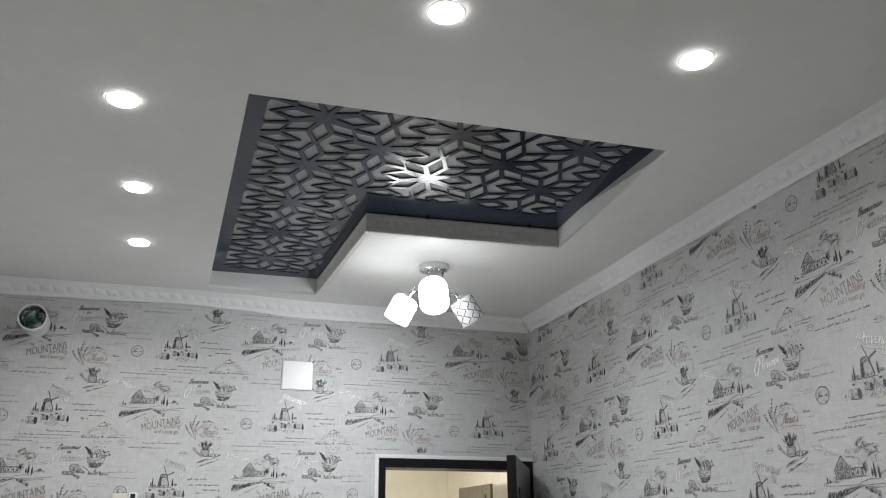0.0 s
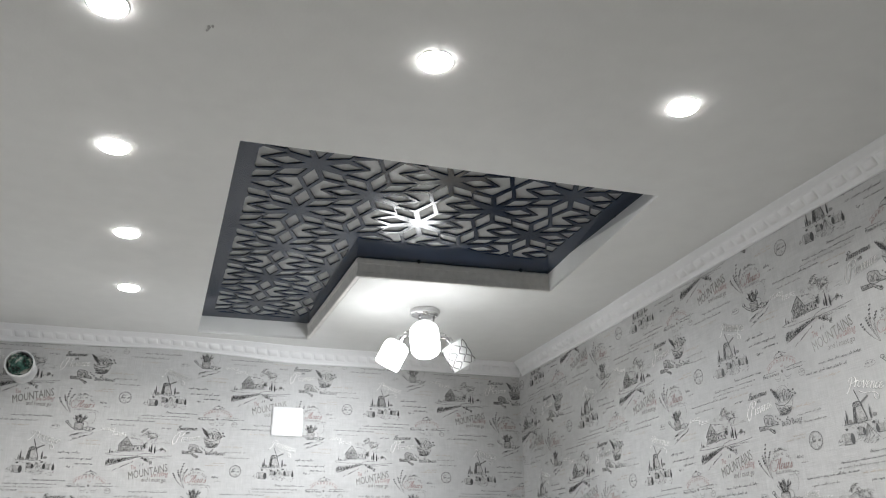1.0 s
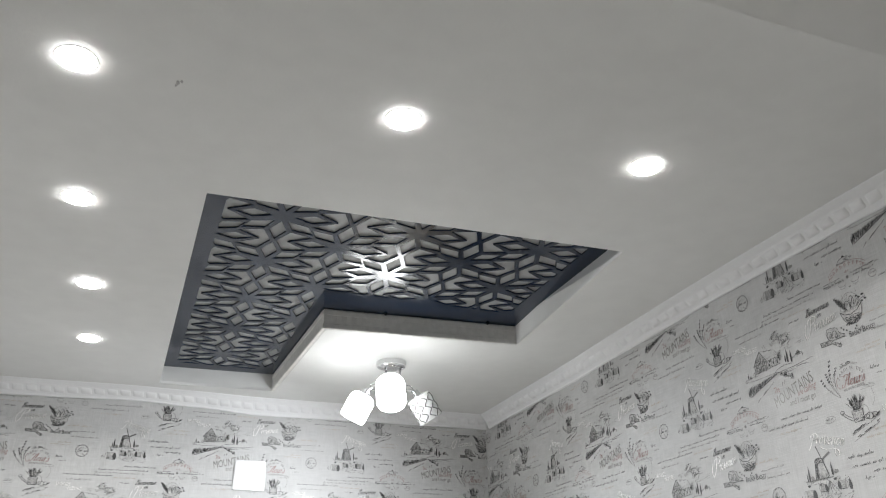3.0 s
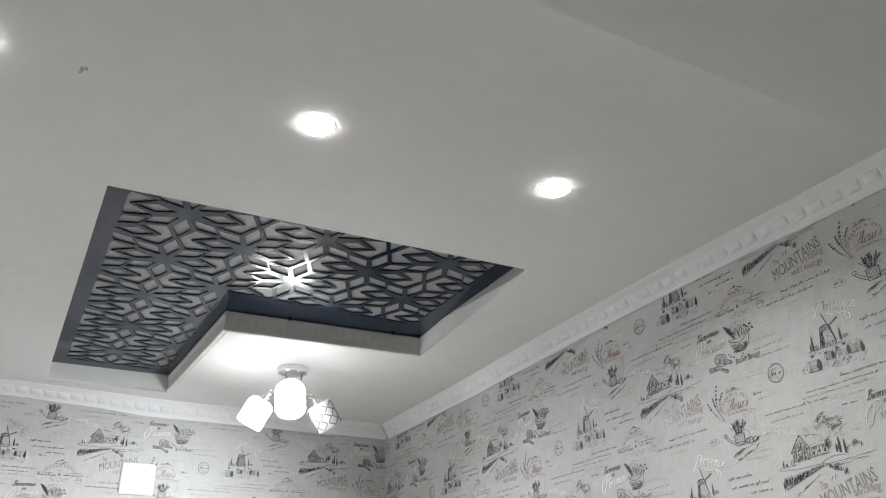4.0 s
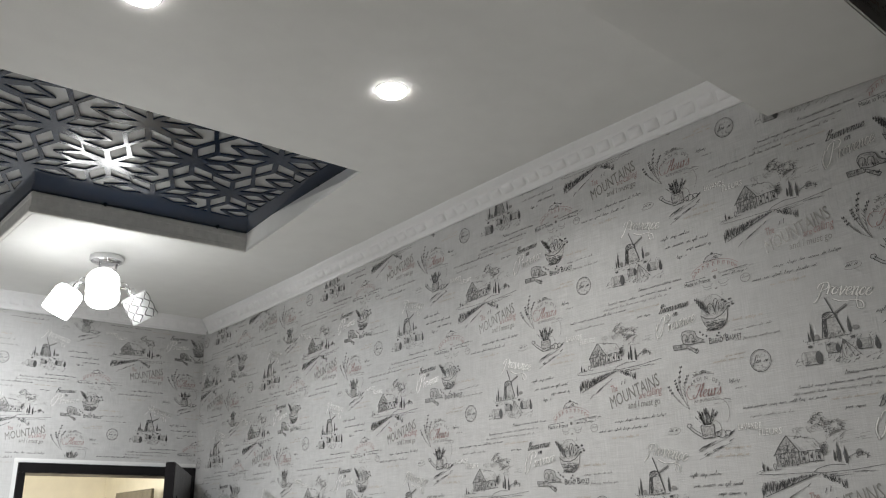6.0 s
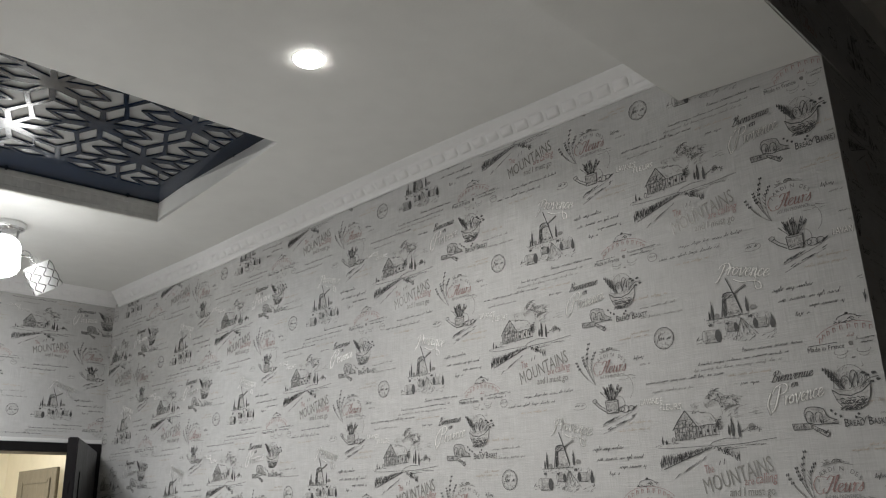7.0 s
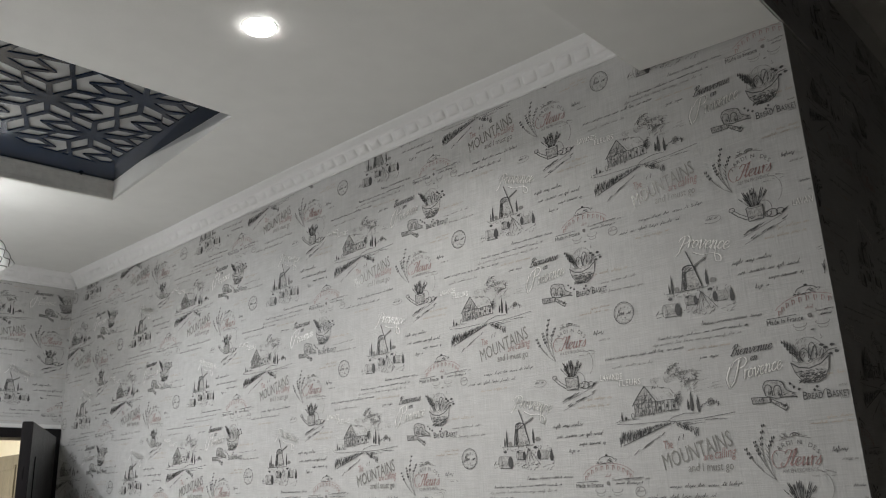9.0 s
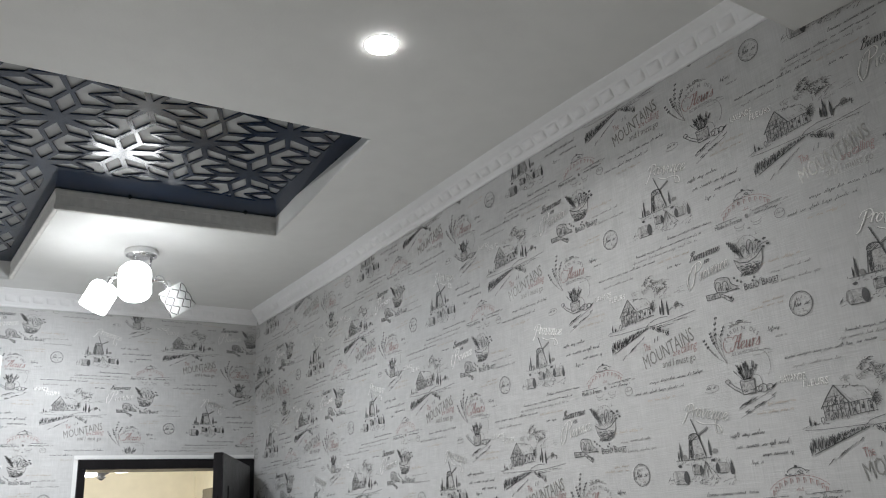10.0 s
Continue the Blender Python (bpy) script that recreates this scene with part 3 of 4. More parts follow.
part("cover", box(-1.352, -0.012, 2.385, -1.2, -0.0005, 2.527, 0.004), PLASTIC, plate)
part("screw_cap", lathe([(0, 0.002), (0.005, 0.0015), (0.005, 0)], 12, Matrix.Translation((-1.276, -0.012, 2.456)) @ Matrix.Rotation(math.pi / 2, 4, "X")), PLASTIC, plate)

pm = Matrix.Translation((-2.492, 0, 2.628)) @ Matrix.Rotation(math.pi / 2, 4, "X")
pipe = tagged(empty("vent_pipe"), "white plastic pipe end sticking out, stuffed with green film", "pipe")
part("sleeve", lathe([(0.057, 0), (0.057, 0.1), (0.061, 0.103), (0.061, 0.15), (0.06, 0.153), (0.056, 0.1535), (0.0545, 0.15), (0.0545, 0.02)], 44, pm), PLASTIC, pipe, "", True)
rng = random.Random(5)
bm = bmesh.new()
bmesh.ops.create_icosphere(bm, subdivisions=4, radius=0.05, matrix=pm @ Matrix.Translation((0, 0, 0.118)) @ Matrix.Diagonal((1, 1, 0.75, 1)))
for v in bm.verts:
    v.co += Vector(noise.noise_vector(v.co * 38)) * 0.018 + Vector(noise.noise_vector(v.co * 90)) * 0.006
part("film", bm, GREEN, pipe, "crumpled green and black plastic film")
bm = bmesh.new()
for k in range(14):
    a, r = rng.uniform(0, 6.28), rng.uniform(0.008, 0.042)
    q = pm @ Vector((r * math.cos(a), r * math.sin(a), 0.14 + rng.uniform(0, 0.012)))
    tilt = Euler((rng.uniform(0.6, 2.4), rng.uniform(-0.6, 0.6), rng.uniform(0, 6))).to_matrix()
    pts = [bm.verts.new(q + tilt @ Vector((rng.uniform(0.006, 0.02) * math.cos(c), rng.uniform(0.003, 0.011) * math.sin(c), rng.uniform(-0.003, 0.003)))) for c in (0, 1.2, 2.4, 3.6, 4.8)]
    bm.faces.new(pts)
bmesh.ops.solidify(bm, geom=bm.faces[:], thickness=0.0015)
part("scrap", bm, RUBBER, pipe, "dark torn scraps of film")

switch = tagged(empty("wall_socket"), "white double wall socket on the papered wall", "socket")
part("cover", box(-2.07, -0.014, 1.80, -2.005, -0.0005, 1.883, 0.003), material("ivory_plastic", (0.72, 0.68, 0.6), 0.35, grain=0.02), switch, "ivory plastic cover")
part("cover", box(-2.003, -0.02, 1.80, -1.965, -0.0005, 1.886, 0.003), PLASTIC, switch)
part("slot", box(-1.995, -0.0225, 1.83, -1.975, -0.019, 1.88, 0.001), RUBBER, switch, "dark opening")

bm = bmesh.new()
for k, (ox, oy, rx, ry) in enumerate(((0, 0, 0.004, 0.011), (0.008, -0.006, 0.004, 0.008), (-0.003, 0.012, 0.003, 0.006))):
    rng = random.Random(k)
    c = Vector((-1.878 + ox, -2.535 + oy, H - 0.0012))
    bm.faces.new([bm.verts.new(c + Vector((rx * rng.uniform(0.6, 1.2) * math.cos(a), -ry * rng.uniform(0.6, 1.2) * math.sin(a), 0))) for a in (0, 1, 2, 3, 4, 5)])
tagged(finish("smudge", bm, WASH_INK), "small grey dirt smudge on the ceiling", "smudge", kind="structure")


# ---- wallpaper print ----
def stroke(points, w, ink, taper=1.0):
    out = []
    n = len(points) - 1
    for i, (a, b) in enumerate(zip(points, points[1:])):
        d = Vector((b[0] - a[0], b[1] - a[1]))
        if d.length < 1e-6:
            continue
        s = Vector((-d.y, d.x)).normalized() * 0.5
        wa, wb = w * (1 - (1 - taper) * i / n), w * (1 - (1 - taper) * (i + 1) / n)
        out.append((ink, [(a[0] + s.x * wa, a[1] + s.y * wa), (a[0] - s.x * wa, a[1] - s.y * wa), (b[0] - s.x * wb, b[1] - s.y * wb), (b[0] + s.x * wb, b[1] + s.y * wb)]))
    return out


def arc(cx, cy, rx, ry, a0, a1, n=14):
    return [(cx + rx * math.cos(radians(a0 + (a1 - a0) * i / n)), cy + ry * math.sin(radians(a0 + (a1 - a0) * i / n))) for i in range(n + 1)]


def blob(cx, cy, rx, ry, ink, rng, n=9, rough=0.25):
    return [(ink, [(cx + rx * (1 + rng.uniform(-rough, rough)) * math.cos(2 * math.pi * i / n), cy + ry * (1 + rng.uniform(-rough, rough)) * math.sin(2 * math.pi * i / n)) for i in range(n)])]


def hatch(x0, y0, x1, y1, n, length, angle, w, ink, rng, spread=12):
    """Loose pen strokes scattered over a box."""
    out = []
    for _ in range(n):
        x, y, a = rng.uniform(x0, x1), rng.uniform(y0, y1), radians(angle + rng.uniform(-spread, spread))
        k = length * rng.uniform(0.5, 1.2) / 2
        out += stroke([(x - k * math.cos(a), y - k * math.sin(a)), (x + k * math.cos(a) * 0.3, y + k * math.sin(a) * 0.3 + 0.0006), (x + k * math.cos(a), y + k * math.sin(a))], w * rng.uniform(0.7, 1.2), ink, 0.5)
    return out


def words(text, size, ink, place, angle=0.0, shear=0.0, stretch=1.0, bold=0.0, width=None):
    cu = bpy.data.curves.new("words", "FONT")
    cu.body, cu.size, cu.shear, cu.resolution_u, cu.offset = text, 1.0, shear, 2, bold
    ob = new("words", cu)
    deps = bpy.context.evaluated_depsgraph_get()
    deps.update()
    me = bpy.data.meshes.new_from_object(ob.evaluated_get(deps))
    span = max(v.co.x for v in me.vertices) - min(v.co.x for v in me.vertices)
    sx = width / span if width else size * stretch
    c, s = math.cos(radians(angle)), math.sin(radians(angle))
    pts = [(place[0] + c * v.co.x * sx - s * v.co.y * size, place[1] + s * v.co.x * sx + c * v.co.y * size) for v in me.vertices]
    out = [(ink, [pts[i] for i in p.vertices]) for p in me.polygons]
    bpy.data.objects.remove(ob)
    bpy.data.meshes.remove(me)
    return out


def bars(x0, x1, y, ink, rng, h=0.0042, slope=0.0):
    """A line of script too small to read: word-long runs of a low zigzag pen line with a few tall strokes."""
    out, x = [], x0
    w = max(0.0007, h * 0.11)
    while x < x1 - 0.004:
        k = min(rng.uniform(0.012, 0.036), x1 - x)
        drift, pts, a, up = rng.uniform(-0.04, 0.06), [], x, False
        while a < x + k:
            tall = rng.random()
            top = h * (1.15 if tall > 0.86 else 0.55 * rng.uniform(0.7, 1.15))
            low = -h * (0.55 if tall < 0.08 else 0.05)
            pts.append((a + (h * 0.3 if up else 0), y + (a - x) * drift + (top if up else low)))
            a += rng.uniform(0.18, 0.42) * h
            up = not up
        if len(pts) > 1:
            out += stroke(pts, w, ink)
            out.append((ink, [(x, y - w * 0.2), (x + k, y + k * drift - w * 0.2), (x + k, y + k * drift + w * 0.3), (x, y + w * 0.3)]))
        x += k + rng.uniform(0.004, 0.008)
    return out


def cypress(x, y, h, w, g):
    return [(K, [(x - w * 0.6, y), (x + w * 0.6, y), (x + w, y + h * 0.3), (x + w * 0.5, y + h * 0.7), (x, y + h), (x - w * 0.6, y + h * 0.6), (x - w, y + h * 0.3)])] + hatch(x - w, y, x + w, y + h * 0.8, 6, 0.01, 80, 0.001, K, g)


def bale(x, y, r, side, g):
    """A round straw bale lying on its side, its shaded end to one side."""
    s = [(WASH, [(x - r, y - r * 0.8), (x + r, y - r * 0.8), (x + r, y + r * 0.8), (x - r, y + r * 0.8)])]
    s += stroke([(x - r, y + r * 0.85), (x + r, y + r * 0.85)], 0.0014, G) + stroke([(x - r, y - r * 0.85), (x + r, y - r * 0.85)], 0.002, K)
    s += stroke(arc(x - side * r, y, r * 0.35, r * 0.85, 0, 360, 12), 0.0014, G)
    s += [(K, arc(x + side * r * 0.75, y, r * 0.42, r * 0.85, 0, 330, 11))]
    return s + hatch(x - r, y - r * 0.7, x + r, y - r * 0.1, 7, r, 4, 0.0011, G, g)


def moved(polys, dx, dy, sx=1.0, sy=1.0, tilt=0.0, ox=0.0):
    """A drawing shifted, scaled and tilted on the paper."""
    return [(ink, [(ox + (x - ox) * sx + dx, y * sy + dy + tilt * (x - ox)) for x, y in p]) for ink, p in polys]


def windmill():
    g = random.Random(11)
    s = stroke([(-0.028, -0.01), (-0.033, -0.035), (-0.037, -0.06)], 0.0032, K) + stroke([(0.003, -0.005), (0.015, -0.055)], 0.002, K)
    s += stroke(arc(-0.0125, -0.008, 0.017, 0.014, 5, 180, 9), 0.0032, K) + hatch(-0.026, -0.006, 0.0, 0.003, 10, 0.01, 30, 0.0014, K, g) + stroke([(-0.03, -0.012), (0.004, -0.008)], 0.0018, K)
    s += hatch(-0.031, -0.055, -0.021, -0.014, 30, 0.018, 82, 0.0018, K, g, 8) + hatch(-0.018, -0.055, 0.01, -0.014, 16, 0.008, 5, 0.0011, G, g) + hatch(-0.02, -0.058, 0.012, -0.048, 14, 0.007, 60, 0.0016, K, g, 40)
    s += [(WASH, [(-0.036, -0.06), (-0.028, -0.008), (-0.012, 0.004), (0.003, -0.006), (0.014, -0.056)])]
    s += stroke([(-0.015, 0.045), (0.0, 0.0), (0.015, -0.05)], 0.003, K) + stroke([(0.0, 0.0), (0.033, 0.02)], 0.006, G) + stroke([(0.0, -0.002), (0.033, 0.017)], 0.0018, K) + stroke([(-0.003, -0.002), (-0.03, -0.018)], 0.0022, K)
    s += cypress(-0.061, -0.062, 0.05, 0.0036, g) + cypress(-0.069, -0.062, 0.026, 0.0022, g) + cypress(0.029, -0.052, 0.043, 0.004, g) + cypress(0.084, -0.103, 0.037, 0.0062, g)
    s += blob(-0.05, -0.055, 0.006, 0.008, G, g) + blob(0.043, -0.042, 0.009, 0.007, G, g) + blob(0.033, -0.066, 0.006, 0.004, K, g) + blob(-0.07, -0.078, 0.006, 0.004, K, g) + blob(-0.026, -0.078, 0.005, 0.003, K, g)
    s += bale(-0.068, -0.108, 0.02, 1, g) + bale(-0.015, -0.089, 0.013, 1, g) + bale(0.055, -0.086, 0.015, -1, g)
    s += stroke([(-0.08, -0.064), (-0.02, -0.061), (0.03, -0.058)], 0.0013, K)
    for k, (dx, dy) in enumerate(((0.047, -0.115), (0.03, -0.115), (0.012, -0.11), (0.0, -0.118), (-0.01, -0.127), (0.022, -0.1))):
        s += stroke([(0.01, -0.068), ((0.01 + dx) / 2, (-0.068 + dy) / 2 + 0.002), (dx, dy)], 0.0016, K if k in (0, 4) else G, 0.6)
    s += hatch(-0.085, -0.075, 0.085, -0.06, 40, 0.007, 60, 0.0011, K, g, 60) + hatch(-0.03, -0.115, 0.05, -0.075, 18, 0.016, 65, 0.001, K, g, 30)
    return s + hatch(-0.12, -0.128, 0.09, -0.108, 40, 0.014, 25, 0.0011, K, g, 35) + hatch(-0.05, -0.08, 0.08, -0.07, 10, 0.012, 5, 0.0012, G, g)


def settle_farm(polys):
    """The farm scene drawn to its height: tree crowns, house and field each keep their own scale."""
    out = []
    for ink, p in polys:
        q = []
        for x, y in p:
            if y > -0.259:
                q.append((x - 0.002, -0.258 + (y + 0.259) * 0.72))
            elif y > -0.347:
                k = min(1.0, max(0.0, (x + 0.085) / 0.035))
                q.append((x - 0.004 - 0.013 * k, -0.258 + (y + 0.259) * 0.84))
            else:
                q.append((-0.109 + (x + 0.094) * 1.06, -0.34 + (y + 0.355) * 0.82))
        out.append((ink, q))
    return out


def farmhouse():
    g = random.Random(23)
    # half-timbered gable end
    gable = [(-0.193, -0.338), (-0.195, -0.303), (-0.165, -0.259), (-0.139, -0.301), (-0.139, -0.334)]
    s = [(WASH, gable)] + stroke([(-0.199, -0.309), (-0.182, -0.282), (-0.165, -0.257)], 0.0026, K) + stroke([(-0.165, -0.257), (-0.15, -0.28), (-0.136, -0.304)], 0.002, K)
    s += stroke([(-0.193, -0.338), (-0.194, -0.303)], 0.0018, K) + stroke([(-0.139, -0.301), (-0.139, -0.334)], 0.0018, K) + stroke([(-0.195, -0.304), (-0.139, -0.303)], 0.0018, K) + stroke([(-0.182, -0.284), (-0.15, -0.283)], 0.0012, K) + stroke([(-0.194, -0.317), (-0.139, -0.316)], 0.0013, K)
    for px in (-0.184, -0.174, -0.165, -0.156, -0.148):
        s += stroke([(px, -0.336 + g.uniform(0, 0.003)), (px + g.uniform(-0.001, 0.001), -0.304)], 0.0014, K) + stroke([(px, -0.303), (px + 0.001, -0.276 - abs(px + 0.165) * 1.35)], 0.0011, K)
    s += hatch(-0.191, -0.337, -0.142, -0.32, 40, 0.009, 80, 0.0016, K, g, 25) + hatch(-0.189, -0.303, -0.145, -0.286, 34, 0.009, 60, 0.0015, K, g, 50) + hatch(-0.188, -0.318, -0.145, -0.304, 22, 0.008, 75, 0.0014, K, g, 40) + hatch(-0.177, -0.288, -0.152, -0.272, 8, 0.008, 55, 0.0012, G, g, 40)
    # long thatched wing: pale roof, ragged ridge, posts and small openings under the eaves
    s += stroke([(-0.163, -0.258), (-0.13, -0.264), (-0.099, -0.272)], 0.001, G) + stroke([(-0.099, -0.272), (-0.09, -0.285), (-0.082, -0.301)], 0.001, G) + stroke([(-0.136, -0.304), (-0.11, -0.302), (-0.081, -0.302)], 0.0017, K)
    s += hatch(-0.145, -0.268, -0.104, -0.262, 9, 0.007, 40, 0.0017, K, g, 60) + hatch(-0.14, -0.298, -0.09, -0.275, 13, 0.013, -62, 0.0009, G, g, 10)
    s += stroke([(-0.138, -0.334), (-0.11, -0.331), (-0.08, -0.33)], 0.0015, K)
    for px in (-0.133, -0.126, -0.117, -0.108, -0.1, -0.091, -0.083):
        s += stroke([(px, -0.332), (px + 0.0005, -0.304)], 0.0012, K)
    for wx, wy in ((-0.131, -0.326), (-0.113, -0.322), (-0.096, -0.324)):
        s += [(K, [(wx, wy), (wx + 0.0045, wy), (wx + 0.0045, wy + 0.009), (wx, wy + 0.009)])]
    s += hatch(-0.137, -0.311, -0.083, -0.304, 16, 0.008, 70, 0.0013, K, g, 30) + hatch(-0.137, -0.332, -0.083, -0.324, 12, 0.007, 80, 0.0011, G, g, 30)
    # loose tree masses behind
    for cx, cy, rx, ry, n in ((-0.083, -0.222, 0.02, 0.024, 40), (-0.047, -0.243, 0.026, 0.02, 40), (-0.1, -0.245, 0.01, 0.01, 10), (-0.135, -0.245, 0.012, 0.008, 8), (-0.073, -0.302, 0.012, 0.015, 44)):
        for _ in range(n):
            a, r = g.uniform(0, 6.28), g.uniform(0.4, 1)
            s += stroke(arc(cx + rx * r * math.cos(a), cy + ry * r * math.sin(a), 0.007, 0.005, g.uniform(0, 180), g.uniform(200, 300), 4), 0.0011, K if g.random() < 0.3 else (G if g.random() < 0.6 else WASH))
    s += hatch(-0.06, -0.285, -0.015, -0.25, 20, 0.016, 38, 0.0013, G, g, 15) + hatch(-0.02, -0.29, 0.035, -0.27, 6, 0.025, 3, 0.001, G, g, 4)
    s += cypress(-0.037, -0.338, 0.055, 0.0042, g) + cypress(-0.022, -0.342, 0.046, 0.0038, g) + cypress(-0.046, -0.334, 0.03, 0.003, g)
    s += blob(0.008, -0.317, 0.009, 0.009, G, g) + hatch(-0.015, -0.33, 0.035, -0.318, 22, 0.009, 20, 0.0016, K, g, 60)
    s += cypress(-0.229, -0.346, 0.027, 0.002, g) + cypress(-0.219, -0.346, 0.012, 0.003, g) + stroke(arc(-0.2, -0.336, 0.004, 0.008, 0, 360, 8), 0.0014, K) + hatch(-0.215, -0.346, -0.185, -0.341, 6, 0.01, 10, 0.0012, K, g)
    s += stroke([(-0.225, -0.352), (-0.19, -0.356), (-0.1, -0.357)], 0.0012, K) + stroke([(-0.085, -0.36), (-0.02, -0.358), (0.05, -0.35)], 0.0013, K) + hatch(-0.06, -0.372, 0.03, -0.362, 10, 0.026, 4, 0.0011, K, g, 5)
    s += stroke([(-0.1, -0.357), (-0.09, -0.348), (-0.06, -0.342), (-0.025, -0.345)], 0.0014, K) + stroke([(-0.1, -0.357), (-0.085, -0.36), (-0.09, -0.366)], 0.0014, K)
    # standing crop on both sides of the lane
    for k in range(150):
        f = g.random() ** 0.7
        x, y = -0.094 - f * 0.128, -0.361 - f * 0.03 - g.random() * (0.004 + f * 0.022)
        s += stroke([(x, y), (x + g.uniform(-0.003, 0.006), y + 0.004 + 0.014 * f)], 0.0016, K, 0.4)
    s += stroke([(-0.094, -0.362), (-0.15, -0.386), (-0.215, -0.414)], 0.0022, K)
    for k in range(40):
        f = g.random()
        x, y = -0.082 + f * 0.046, -0.372 - f * 0.034 + g.random() * 0.008
        s += stroke([(x, y), (x + g.uniform(-0.006, 0.006), y + 0.006 + 0.012 * f)], 0.0015, K, 0.4)
    for k in range(16):
        f = g.random()
        s += stroke([(-0.11 - 0.07 * f, -0.385 - 0.045 * f), (-0.118 - 0.075 * f, -0.394 - 0.05 * f)], 0.0014, G if k % 2 else K, 0.6)
    return settle_farm(s + stroke([(-0.079, -0.4), (-0.083, -0.412)], 0.0014, K) + stroke([(-0.069, -0.395), (-0.072, -0.41)], 0.0014, K))


def basket():
    g = random.Random(31)
    s = stroke(arc(0.226, -0.258, 0.036, 0.05, 5, 175, 18), 0.0011, G) + hatch(0.194, -0.232, 0.258, -0.208, 24, 0.006, 45, 0.0012, G, g, 50)
    bowl = [(0.187, -0.258), (0.193, -0.279), (0.203, -0.293), (0.216, -0.301), (0.236, -0.301), (0.25, -0.293), (0.26, -0.276), (0.264, -0.252)]
    s += [(WASH, bowl)] + stroke(bowl, 0.0014, K) + stroke([(0.186, -0.256), (0.2, -0.267), (0.222, -0.272), (0.246, -0.265), (0.265, -0.25)], 0.0022, K) + stroke([(0.19, -0.254), (0.222, -0.262), (0.26, -0.248)], 0.0013, G)
    for k in range(5):
        y, w = -0.277 - k * 0.0052, 0.031 - k * 0.0042
        s += hatch(0.225 - w, y - 0.001, 0.225 + w, y + 0.001, 15, 0.007, 28 if k % 2 else -28, 0.0018, K, g, 14)
    s += hatch(0.2, -0.3, 0.252, -0.281, 40, 0.009, 15, 0.0019, K, g, 30)
    # bread heaped in it
    s += hatch(0.198, -0.258, 0.256, -0.238, 30, 0.009, 62, 0.0013, K, g, 40) + hatch(0.2, -0.24, 0.25, -0.224, 12, 0.008, 40, 0.0012, G, g, 50)
    # ears of wheat and an olive twig
    for k in range(4):
        x, y = 0.174 + k * 0.006, -0.207 - k * 0.004
        s += stroke([(0.205 + k * 0.003, -0.258), (x, y)], 0.0012, K)
        for f in (0.45, 0.6, 0.75, 0.9):
            px, py = 0.205 + k * 0.003 + (x - 0.205 - k * 0.003) * f, -0.258 + (y + 0.258) * f
            s += blob(px - 0.002, py, 0.002, 0.0042, K, g, 6) + blob(px + 0.003, py + 0.001, 0.0018, 0.004, G, g, 6)
    s += stroke([(0.25, -0.25), (0.265, -0.24), (0.282, -0.238)], 0.0014, K)
    for px, py in ((0.26, -0.234), (0.268, -0.248), (0.274, -0.23), (0.28, -0.244), (0.253, -0.228)):
        s += blob(px, py, 0.0048, 0.0028, K, g, 7)
    s += stroke(arc(0.216, -0.244, 0.009, 0.014, -30, 240, 10), 0.0016, K) + stroke(arc(0.234, -0.238, 0.008, 0.018, -60, 220, 10), 0.0016, K) + stroke([(0.226, -0.254), (0.238, -0.228)], 0.0022, K)
    # a cut loaf with two slices leaning on it, and broken sticks of bread
    basket_part, s = s, []
    s += [(WASH, [(0.109, -0.321), (0.106, -0.302), (0.114, -0.29), (0.13, -0.288), (0.148, -0.292), (0.154, -0.306), (0.172, -0.312), (0.17, -0.32)])]
    s += stroke(smooth_line([(0.11, -0.322), (0.106, -0.304), (0.114, -0.291), (0.13, -0.288), (0.147, -0.291), (0.153, -0.305), (0.17, -0.312)]), 0.0017, K) + stroke(smooth_line([(0.11, -0.322), (0.13, -0.325), (0.15, -0.321), (0.174, -0.319)]), 0.0018, K)
    for lx in (0.118, 0.137):
        s += stroke(smooth_line([(lx - 0.008, -0.32), (lx - 0.009, -0.306), (lx - 0.002, -0.298), (lx + 0.006, -0.303), (lx + 0.006, -0.321)]), 0.0016, K) + hatch(lx - 0.002, -0.32, lx + 0.006, -0.303, 9, 0.009, 75, 0.0013, K, g, 25)
    s += hatch(0.112, -0.298, 0.15, -0.29, 9, 0.009, 20, 0.001, G, g, 30) + hatch(0.145, -0.32, 0.17, -0.312, 7, 0.011, 8, 0.0011, K, g, 15)
    for stick in ([(0.078, -0.328), (0.08, -0.341), (0.118, -0.335), (0.116, -0.324)], [(0.12, -0.327), (0.12, -0.334), (0.146, -0.349), (0.153, -0.341)]):
        s += [(WASH, stick)] + stroke(stick + stick[:1], 0.0016, K)
        xs, ys = [p[0] for p in stick], [p[1] for p in stick]
        s += hatch(min(xs) + 0.004, (min(ys) + max(ys)) / 2 - 0.004, max(xs) - 0.004, (min(ys) + max(ys)) / 2 + 0.004, 12, 0.008, 62, 0.0014, K, g, 25)
    s = moved(basket_part, -0.013, 0.008) + moved(s, 0.002, 0.017, tilt=-0.17, ox=0.08)
    for px, py in ((0.165, -0.29), (0.172, -0.298), (0.182, -0.303), (0.212, -0.308), (0.218, -0.302)):
        s += blob(px, py, 0.0028, 0.0032, K, g, 6)
    return s


